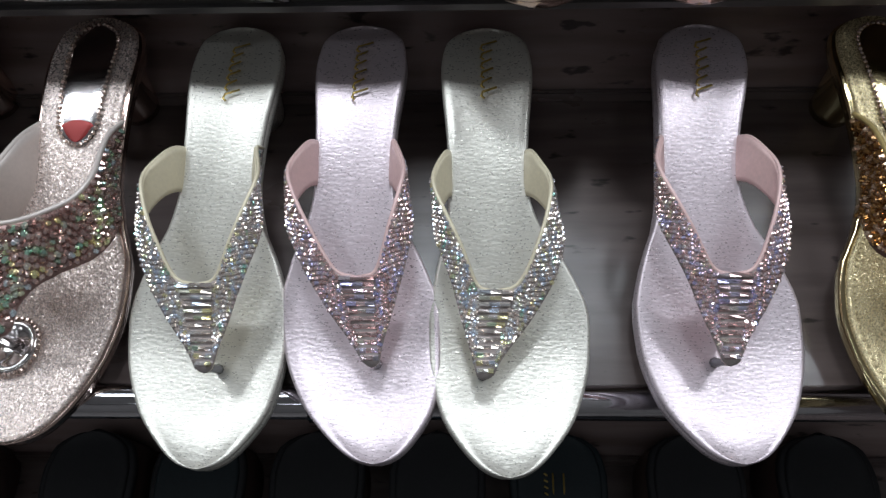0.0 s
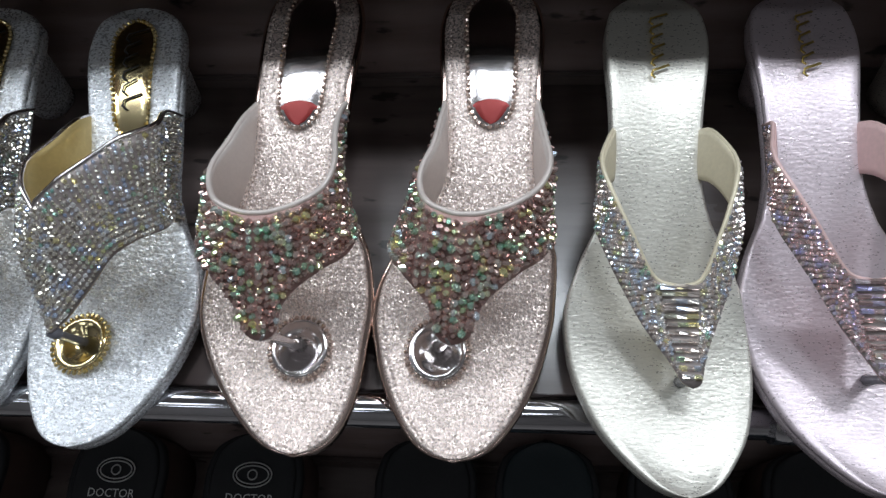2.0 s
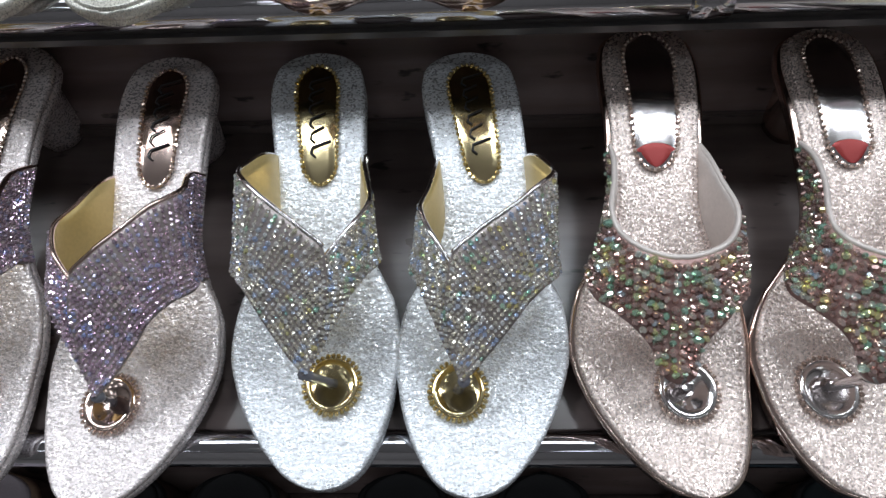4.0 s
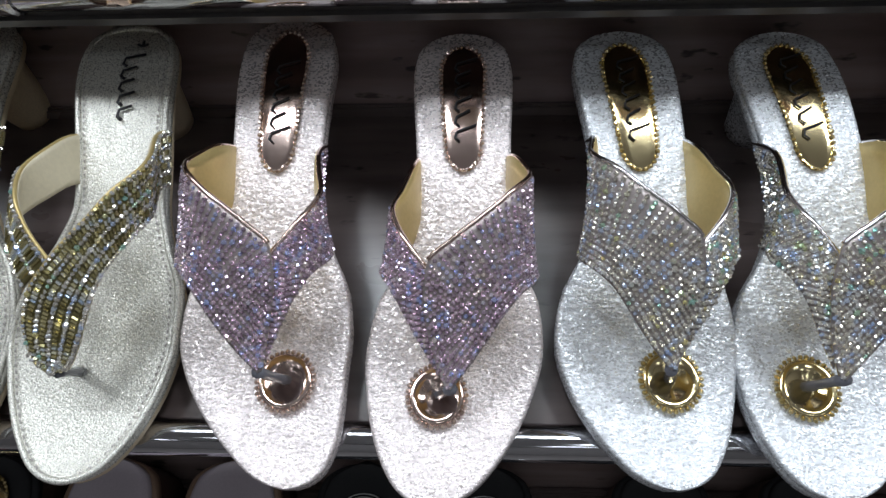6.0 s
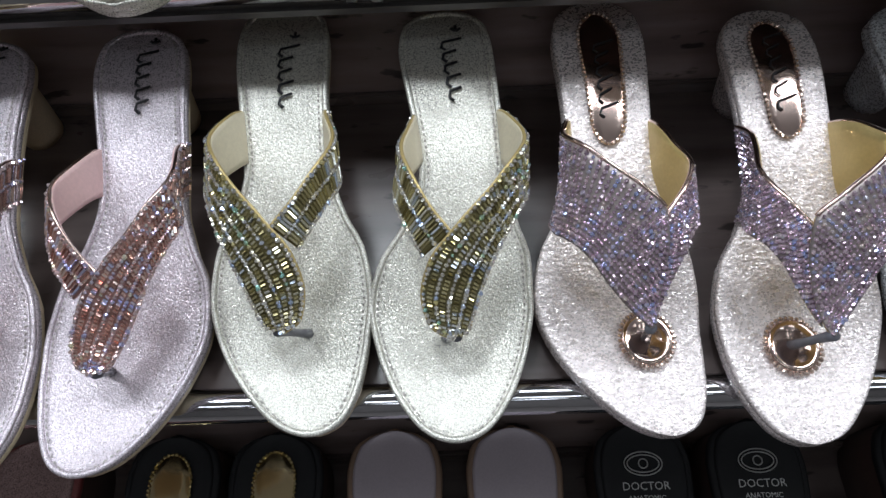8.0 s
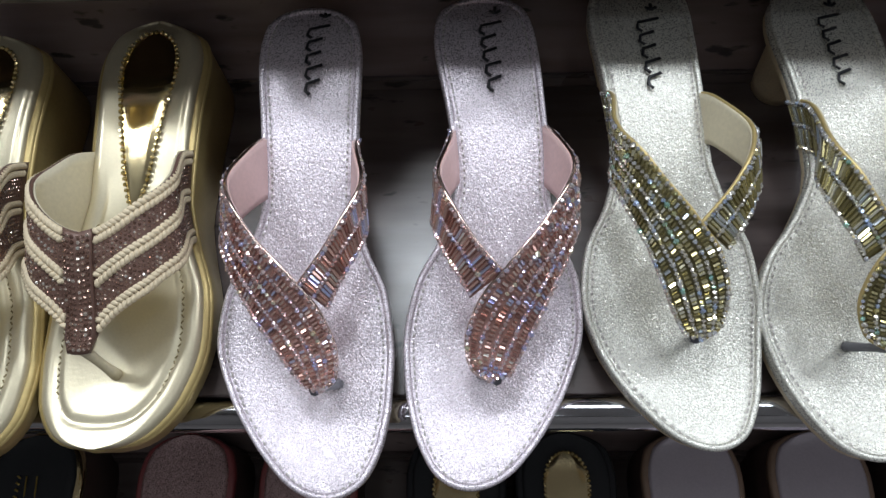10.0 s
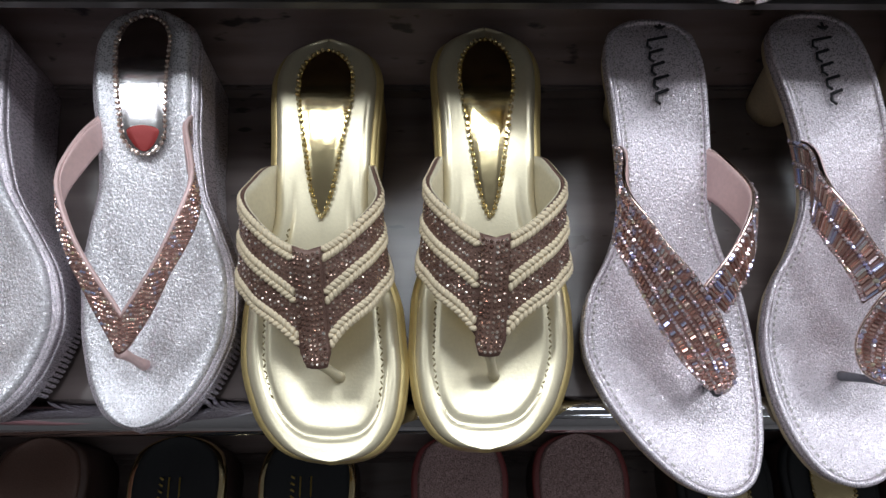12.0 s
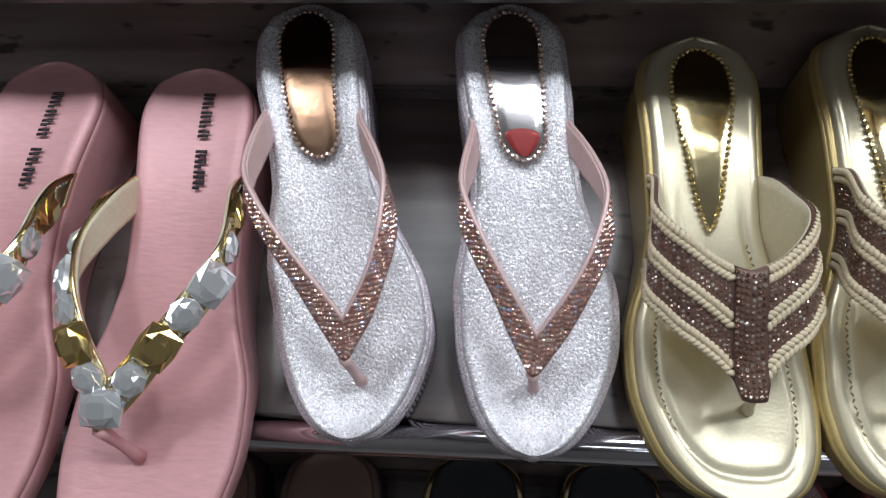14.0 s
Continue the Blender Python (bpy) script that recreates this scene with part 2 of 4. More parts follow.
def part(name, data, material, parent, label=""):
    if isinstance(data, bmesh.types.BMesh):
        me = bpy.data.meshes.new(name)
        bmesh.ops.recalc_face_normals(data, faces=data.faces)
        data.to_mesh(me)
        data.free()
        me.polygons.foreach_set("use_smooth", [False] * len(me.polygons))
    else:
        me = data
    me.materials.append(material)
    ob = new(name, me)
    ob.parent = parent
    if label:
        ob["label"] = label
    return ob


def curve1(pts):
    """A smooth monotone curve through (x, y) points."""
    xs, ys = [float(p[0]) for p in pts], [float(p[1]) for p in pts]
    n = len(xs)
    d = [(ys[i + 1] - ys[i]) / (xs[i + 1] - xs[i]) for i in range(n - 1)]
    m = [d[0]] + [0.0 if d[i - 1] * d[i] <= 0 else 2 * d[i - 1] * d[i] / (d[i - 1] + d[i]) for i in range(1, n - 1)] + [d[-1]]

    def f(x):
        if x <= xs[0]:
            return ys[0]
        if x >= xs[-1]:
            return ys[-1]
        i = 0
        while x > xs[i + 1]:
            i += 1
        h = xs[i + 1] - xs[i]
        t = (x - xs[i]) / h
        return (ys[i] * (1 + 2 * t) * (1 - t) ** 2 + m[i] * h * t * (1 - t) ** 2
                + ys[i + 1] * t * t * (3 - 2 * t) + m[i + 1] * h * t * t * (t - 1))
    return f


def loft(rings, close_ends=True):
    """Closed rings of equal length joined into one skin."""
    n = len(rings[0])
    verts = [v for r in rings for v in r]
    faces = []
    for i in range(len(rings) - 1):
        for j in range(n):
            k = (j + 1) % n
            faces.append((i * n + j, i * n + k, (i + 1) * n + k, (i + 1) * n + j))
    if close_ends:
        faces.append(tuple(range(n))[::-1])
        faces.append(tuple((len(rings) - 1) * n + j for j in range(n)))
    return verts, faces


def fix(me):
    bm = bmesh.new()
    bm.from_mesh(me)
    bmesh.ops.recalc_face_normals(bm, faces=bm.faces)
    bm.to_mesh(me)
    bm.free()
    me.polygons.foreach_set("use_smooth", [True] * len(me.polygons))
    return me


def box(x0, x1, y0, y1, z0, z1, bevel=0.0):
    bm = bmesh.new()
    bmesh.ops.create_cube(bm, size=1)
    for v in bm.verts:
        v.co = Vector(((x0 + x1) / 2 + v.co.x * (x1 - x0), (y0 + y1) / 2 + v.co.y * (y1 - y0), (z0 + z1) / 2 + v.co.z * (z1 - z0)))
    if bevel:
        bmesh.ops.bevel(bm, geom=bm.edges[:], offset=bevel, segments=2, affect="EDGES")
    return bm


def tube(points, radius, sides=8, closed=False):
    """A round tube along points."""
    pts = [Vector(p) for p in points]
    rings = []
    n = len(pts)
    side = None
    for i, p in enumerate(pts):
        if closed:
            d = pts[(i + 1) % n] - pts[i - 1]
        else:
            d = pts[min(i + 1, n - 1)] - pts[max(i - 1, 0)]
        d.normalize()
        ref = Vector((0, 0, 1)) if abs(d.z) < 0.95 else Vector((1, 0, 0))
        s = d.cross(ref).normalized()
        u = s.cross(d).normalized()
        r = radius(i / max(1, n - 1)) if callable(radius) else radius
        rings.append([p + r * (math.cos(a) * s + math.sin(a) * u) for a in [2 * math.pi * k / sides for k in range(sides)]])
    if closed:
        verts, faces = loft(rings + [rings[0]], False)
    else:
        verts, faces = loft(rings)
    return verts, faces


def gems(places, sizes, sides=6, tall=0.5):
    """Faceted stones at (place, normal, along), joined."""
    verts, faces = [], []
    for (p, n, t), r in zip(places, sizes):
        b = n.cross(t).normalized()
        base = len(verts)
        tilt = Vector((random.uniform(-1, 1), random.uniform(-1, 1), random.uniform(-1, 1))) * 0.42
        nn = (n + tilt).normalized()
        for rr, hh in ((1.0, 0.0), (0.95, 0.35 * tall), (0.5, tall)):
            for k in range(sides):
                a = 2 * math.pi * k / sides
                verts.append(p + nn * (hh * r * 1.6) + (t * math.cos(a) + b * math.sin(a)) * (r * rr))
        for lv in range(2):
            for k in range(sides):
                k2 = (k + 1) % sides
                faces.append((base + lv * sides + k, base + lv * sides + k2, base + (lv + 1) * sides + k2, base + (lv + 1) * sides + k))
        faces.append(tuple(base + 2 * sides + k for k in range(sides)))
    return verts, faces


def cut_stone(p, n, t, r, square):
    """A large stone with a crown of facets round a small table."""
    b = n.cross(t).normalized()
    k = 8
    rings = []
    for rr, hh, off in ((1.0, 0.0, 0.0), (1.0, 0.22, 0.0), (0.74, 0.48, 0.5), (0.42, 0.62, 0.0)):
        ring = []
        for i in range(k):
            a = 2 * math.pi * (i + off) / k
            s = 1.0 / max(abs(math.cos(a)), abs(math.sin(a))) ** 0.8 if square else 1.0
            ring.append(p + n * (hh * r) + (t * math.cos(a) * 1.12 + b * math.sin(a)) * (r * rr * min(s, 1.25)))
        rings.append(ring)
    return loft(rings)


def thing(name, m, label, category, group=""):
    e = new(name)
    e.matrix_world = m
    e.empty_display_size = 0.05
    return tagged(e, label, category, group)


# the shop: room and stepped display
SLOPE = 26.0
CS, SN = math.cos(radians(SLOPE)), math.sin(radians(SLOPE))
POST = -0.1894  # where the toe posts stand, along the shelf from its rear crease
CREASES = {"lower": (-0.030, -0.125), "main": (0.085, 0.112), "upper": (0.207, 0.2945)}
X0, X1 = -1.90, 1.10


def plain(name, bm, material, label, category="", kind="structure"):
    ob = part(name, bm, material, None)
    return tagged(ob, label, category or name.split("_")[0], "", kind)


# unseen shell; wall and floor greys are set for what the shoes reflect
plain("floor", box(-3.2, 2.4, -3.4, 1.2, -1.30, -1.20), FLOOR_TILE, "grey polished shop floor tiles")
plain("ceiling", box(-3.2, 2.4, -3.4, 1.2, 1.85, 1.95), CEILING_PAINT, "white painted shop ceiling")
plain("wall_back", box(-3.2, 2.4, 0.62, 0.72, -1.20, 1.85), DARK_WALL, "dark wall behind the display rack")
plain("wall_front", box(-3.2, 2.4, -3.4, -3.3, -1.20, 1.85), WALL_PAINT, "unseen grey wall added to close the room")
plain("wall_west", box(-3.3, -3.2, -3.4, 1.2, -1.20, 1.85), WALL_PAINT, "unseen grey wall added to close the room")
plain("wall_east", box(2.4, 2.5, -3.4, 1.2, -1.20, 1.85), WALL_PAINT, "unseen grey wall added to close the room")


def shelf_matrix(tier, x=0.0):
    """x across, y up the slope from the toe posts, z off the shelf."""
    cy, cz = CREASES[tier]
    return pose(x, cy + POST * CS, cz + POST * SN, SLOPE, 0, 0)


def round_bar(x0, x1, r, y, z, sides=20):
    v, f = tube([(x0, y, z), (x1, y, z)], r, sides)
    return fix(mesh_from(v, f))


RAIL_R, RAIL_A, RAIL_H = 0.0095, -0.011, 0.0
# sleeves at the tube joints; the main rail's one stands for a clip
JOINTS = {"lower": (-1.3, -0.25, 0.45), "main": (0.19,), "upper": (-1.113, -0.535, -0.03, 0.165)}
for tier in ("lower", "main", "upper"):
    rack = thing("display_shelf", shelf_matrix(tier), "dark wood laminate sloping shelf with chrome front tube", "shelf", "display shelves")
    part("board", box(X0, X1, RAIL_A + 0.008, -POST + 0.004, -0.016, 0.0), BOARD, rack)
    rail = part("front_rail", round_bar(X0, X1, RAIL_R, RAIL_A, RAIL_H), CHROME, rack, "round chrome front tube")
    part("edge_strip", box(X0, X1, RAIL_A - 0.006, RAIL_A + 0.0075, -0.020, -0.0098, 0.003), EDGE_STRIP, rack, "glossy dark grey edging")
    for jx in JOINTS[tier]:
        v, f = tube([(jx - 0.009, RAIL_A, RAIL_H), (jx + 0.009, RAIL_A, RAIL_H)], RAIL_R + 0.0018, 20)
        part("rail_sleeve", fix(mesh_from(v, f)), CHROME, rack, "chrome sleeve round the front tube")
for tier, top in (("lower", 0.036), ("main", 0.214), ("upper", 0.60)):
    cy, cz = CREASES[tier]
    ob = plain("riser_" + tier, box(X0, X1, cy, cy + 0.012, cz - 0.02, top), RISER_BOARD, "dark brown laminate board standing behind a shelf", "board")
    strip = part("crease_bead", box(X0, X1, cy - 0.006, cy - 0.0005, cz - 0.002, cz + 0.006, 0.0015), BOARD, None)
    strip.parent = ob
for sx in (X0 - 0.02, X1):
    ob = plain("rack_side", box(sx, sx + 0.02, -0.26, 0.62, -1.2, 0.6), BOARD, "dark laminate side panel of the rack", "panel")


# sandals
ARCH_H = curve1([(-0.02, 0.022), (0.01, 0.028), (0.05, 0.046), (0.09, 0.055), (0.14, 0.056)])
ARC_U = curve1([(0, 0), (0.3, 0.0175), (0.55, 0.0285), (0.72, 0.0336), (0.84, 0.0344), (1, 0.0318)])
ARC_F = curve1([(0, 1), (0.35, 0.92), (0.6, 0.70), (0.75, 0.48), (0.88, 0.22), (1, -0.14)])

# half widths from toe to heel, as (share of the length, metres)
W_ROUND = [(0, 0), (0.012, 0.011), (0.05, 0.0215), (0.13, 0.0345), (0.24, 0.0415), (0.32, 0.0425), (0.42, 0.036), (0.52, 0.025), (0.61, 0.0213), (0.72, 0.0225), (0.88, 0.0258), (0.95, 0.0236), (0.985, 0.0160), (0.996, 0.0088), (1, 0)]
W_POINT = [(0, 0), (0.010, 0.0108), (0.03, 0.0180), (0.06, 0.0240), (0.11, 0.0312), (0.20, 0.0393), (0.29, 0.0432), (0.38, 0.0405), (0.47, 0.030), (0.57, 0.0232), (0.72, 0.0243), (0.88, 0.0262), (0.95, 0.0238), (0.985, 0.0160), (0.996, 0.0088), (1, 0)]
W_BLUNT = [(0, 0), (0.010, 0.0165), (0.04, 0.0268), (0.11, 0.0362), (0.22, 0.0408), (0.32, 0.0400), (0.45, 0.0315), (0.56, 0.0268), (0.72, 0.0275), (0.88, 0.0295), (0.95, 0.0258), (0.985, 0.016), (1, 0)]
W_SLIM = [(0, 0), (0.012, 0.011), (0.05, 0.0205), (0.13, 0.0300), (0.24, 0.0362), (0.33, 0.0368), (0.44, 0.0315), (0.55, 0.0245), (0.65, 0.0238), (0.78, 0.0258), (0.90, 0.0258), (0.96, 0.0215), (0.987, 0.013), (1, 0)]

# strap edges: (share of the arc, how far up the shoe)
R_THONG = [(-1, 0.121), (-0.88, 0.113), (-0.75, 0.100), (-0.6, 0.084), (-0.35, 0.057), (-0.14, 0.037), (0, 0.035), (0.14, 0.037), (0.35, 0.057), (0.6, 0.084), (0.75, 0.100), (0.88, 0.113), (1, 0.121)]
F_THONG = [(-1, 0.098), (-0.88, 0.089), (-0.75, 0.074), (-0.6, 0.054), (-0.35, 0.028), (-0.13, 0.006), (-0.055, -0.004), (0, -0.005), (0.055, -0.004), (0.13, 0.006), (0.35, 0.028), (0.6, 0.054), (0.75, 0.074), (0.88, 0.089), (1, 0.098)]
R_WIDE = [(-1, 0.138), (-0.88, 0.116), (-0.75, 0.093), (-0.55, 0.070), (-0.3, 0.060), (0, 0.056), (0.3, 0.060), (0.55, 0.070), (0.75, 0.093), (0.88, 0.116), (1, 0.138)]
F_WIDE = [(-1, 0.080), (-0.88, 0.063), (-0.75, 0.049), (-0.55, 0.038), (-0.4, 0.032), (-0.2, 0.022), (-0.13, 0.011), (0, 0.008), (0.13, 0.011), (0.2, 0.022), (0.4, 0.032), (0.55, 0.038), (0.75, 0.049), (0.88, 0.063), (1, 0.080)]
R_BRAID = [(-1, 0.119), (-0.88, 0.108), (-0.75, 0.094), (-0.5, 0.075), (-0.14, 0.058), (0, 0.055), (0.14, 0.058), (0.5, 0.075), (0.75, 0.094), (0.88, 0.108), (1, 0.119)]
F_BRAID = [(-1, 0.070), (-0.88, 0.060), (-0.75, 0.049), (-0.5, 0.034), (-0.1, 0.014), (-0.085, 0.007), (0, 0.006), (0.085, 0.007), (0.1, 0.014), (0.5, 0.034), (0.75, 0.049), (0.88, 0.060), (1, 0.070)]
R_VEE = [(-1, 0.138), (-0.88, 0.122), (-0.75, 0.104), (-0.6, 0.084), (-0.35, 0.058), (0, 0.028), (0.35, 0.058), (0.6, 0.084), (0.75, 0.104), (0.88, 0.122), (1, 0.138)]
F_VEE = [(-1, 0.124), (-0.88, 0.105), (-0.75, 0.086), (-0.6, 0.066), (-0.35, 0.043), (-0.12, 0.021), (0, 0.012), (0.12, 0.021), (0.35, 0.043), (0.6, 0.066), (0.75, 0.086), (0.88, 0.105), (1, 0.124)]


LEAF_REAR = [(-0.12, -0.006), (-0.25, 0.000), (-0.30, 0.012), (-0.22, 0.026), (0.00, 0.041), (0.28, 0.058), (0.58, 0.080), (0.78, 0.100), (0.90, 0.114), (1, 0.126)]
LEAF_FRONT = [(-0.10, -0.006), (0.00, -0.004), (0.09, 0.004), (0.18, 0.014), (0.30, 0.026), (0.45, 0.040), (0.61, 0.055), (0.78, 0.071), (0.90, 0.085), (1, 0.097)]
TUCK_REAR = [(-1, 0.126), (-0.90, 0.114), (-0.78, 0.099), (-0.58, 0.078), (-0.32, 0.056), (-0.06, 0.038)]
TUCK_FRONT = [(-1, 0.100), (-0.90, 0.089), (-0.78, 0.074), (-0.64, 0.060), (-0.48, 0.046), (-0.28, 0.029)]
# the broad rhinestone band that ends at the toe post, and the one that tucks beneath it
CROSS_REAR = [(-0.02, 0.004), (-0.10, 0.013), (-0.18, 0.026), (-0.23, 0.039), (-0.21, 0.051), (0.00, 0.061), (0.35, 0.077), (0.68, 0.096), (0.85, 0.112), (1, 0.125)]
CROSS_FRONT = [(0.02, 0.003), (0.06, 0.006), (0.12, 0.011), (0.20, 0.018), (0.30, 0.026), (0.42, 0.035), (0.58, 0.044), (0.75, 0.053), (0.88, 0.062), (1, 0.070)]
FOLD_REAR = [(-1, 0.128), (-0.88, 0.111), (-0.75, 0.091), (-0.58, 0.074), (-0.40, 0.061), (-0.16, 0.047)]
FOLD_FRONT = [(-1, 0.074), (-0.88, 0.066), (-0.75, 0.057), (-0.52, 0.043), (-0.30, 0.027), (-0.06, 0.008)]


def split_curve(pts):
    """A curve with a sharp turn at its lowest point."""
    k = min(range(len(pts)), key=lambda i: pts[i][1])
    left, right, turn = curve1(pts[:k + 1]), curve1(pts[k:]), pts[k][0]
    return lambda p: left(p) if p < turn else right(p)


class Last:
    """The form of one shoe: centre line, half width and height of the footbed."""

    def __init__(self, shape, toe, heel, ct, cw, ch, h0, h1, side=1):
        self.toe, self.heel, self.side = toe, heel, side
        self.mid = curve1([(toe, ct), (0.03, 0.0), (0.10, cw), (0.19, ch), (0.22, ch)])
        self.w2 = curve1([(s, w * w) for s, w in shape])
        self.h0, self.h1 = h0, h1

    def half(self, a):
        return math.sqrt(max(0.0, self.w2((a - self.toe) / (self.heel - self.toe))))

    def top(self, a):
        u = min(1.0, max(0.0, a / 0.165))
        t = max(0.0, -a - 0.01)
        return self.h0 + (self.h1 - self.h0) * u * u * (3 - 2 * u) + 0.12 * t * t / 0.04

    def stations(self, n=46):
        return [self.toe + (self.heel - self.toe) * (0.5 - 0.5 * math.cos(math.pi * i / n)) for i in range(1, n)]

    def on(self, a, side, lift=0.0, inset=0.0):
        """A point on the footbed; side runs from -1 to 1 across."""
        w = max(0.0, self.half(a) - inset)
        return Vector((self.mid(a) + side * w, a, self.top(a) + lift))


def slab(last, grow, up, down, edge, dish=0.0, n=46, bottom=None):
    """A sheet in the shoe's outline with rounded edges: from the footbed's height + up down by down(a)."""
    rings = []
    for a in last.stations(n):
        w = max(0.0008, last.half(a) + grow)
        c, z1 = last.mid(a), last.top(a) + up
        z0 = bottom(a) if bottom else z1 - down
        e = min(edge, w * 0.5, (z1 - z0) * 0.5)
        ring = []
        for k in range(-6, 7):
            s = k / 6
            u = s * (w - e)
            ring.append(Vector((c + u, a, z1 - dish * (1 - s * s) * min(1, w / 0.02))))
        for q in (0.35, 0.75):
            ring.append(Vector((c + w - e + e * math.sin(q * math.pi / 2), a, z1 - e + e * math.cos(q * math.pi / 2))))
        ring.append(Vector((c + w, a, z1 - e)))
        ring.append(Vector((c + w, a, z0 + e * 0.5)))
        ring.append(Vector((c + w - e * 0.5, a, z0)))
        ring.append(Vector((c - w + e * 0.5, a, z0)))
        ring.append(Vector((c - w, a, z0 + e * 0.5)))
        ring.append(Vector((c - w, a, z1 - e)))
        for q in (0.75, 0.35):
            ring.append(Vector((c - w + e - e * math.sin(q * math.pi / 2), a, z1 - e + e * math.cos(q * math.pi / 2))))
        rings.append(ring)
    first, lasta = rings[0], rings[-1]
    tip0 = [Vector((last.mid(last.toe) + (p.x - last.mid(last.toe)) * 0.2, last.toe - grow * 0.6, (p.z + first[6].z) / 2)) for p in first]
    tip1 = [Vector((last.mid(last.heel) + (p.x - last.mid(last.heel)) * 0.2, last.heel + grow * 0.6, (p.z + lasta[6].z) / 2)) for p in lasta]
    v, f = loft([tip0] + rings + [tip1])
    return fix(mesh_from(v, f))


def padded(last, grow, down, edge, line, groove, sink, a_end, n=84, m=28):
    """A soft insole: a puffed border, a stitched groove at the distance line from its outline, a lower middle."""
    rim = [last.on(last.toe + (a_end + 0.03 - last.toe) * (i / 120) ** 2, sd) for i in range(121) for sd in (-1, 1)]
    rim = np.array([(p.x, p.y) for p in rim])
    rings = []
    for a in last.stations(n):
        w = max(0.0008, last.half(a) + grow)
        c, z1 = last.mid(a), last.top(a)
        e = min(edge, w * 0.5, down * 0.5)
        fade = min(1.0, max(0.0, (a_end - a) / 0.03))
        ring = []
        for k in range(-m, m + 1):
            u = k / m * (w - e)
            d = float(np.sqrt(((rim - (c + u, a)) ** 2).sum(axis=1).min()))
            t = min(1.0, max(0.0, (d - line) / 0.020))
            drop = groove * math.exp(-((d - line) / 0.0017) ** 2) + sink * t * t * (3 - 2 * t)
            ring.append(Vector((c + u, a, z1 - drop * fade - 0.0016 * (1 - (k / m) ** 2) * (1 - fade))))
        for q in (0.25, 0.5, 0.75):
            ring.append(Vector((c + w - e + e * math.sin(q * math.pi / 2), a, z1 - e + e * math.cos(q * math.pi / 2))))
        ring += [Vector((c + w, a, z1 - e)), Vector((c + w, a, z1 - down)), Vector((c - w, a, z1 - down)), Vector((c - w, a, z1 - e))]
        for q in (0.75, 0.5, 0.25):
            ring.append(Vector((c - w + e - e * math.sin(q * math.pi / 2), a, z1 - e + e * math.cos(q * math.pi / 2))))
        rings.append(ring)
    v, f = loft(rings)
    return fix(mesh_from(v, f))


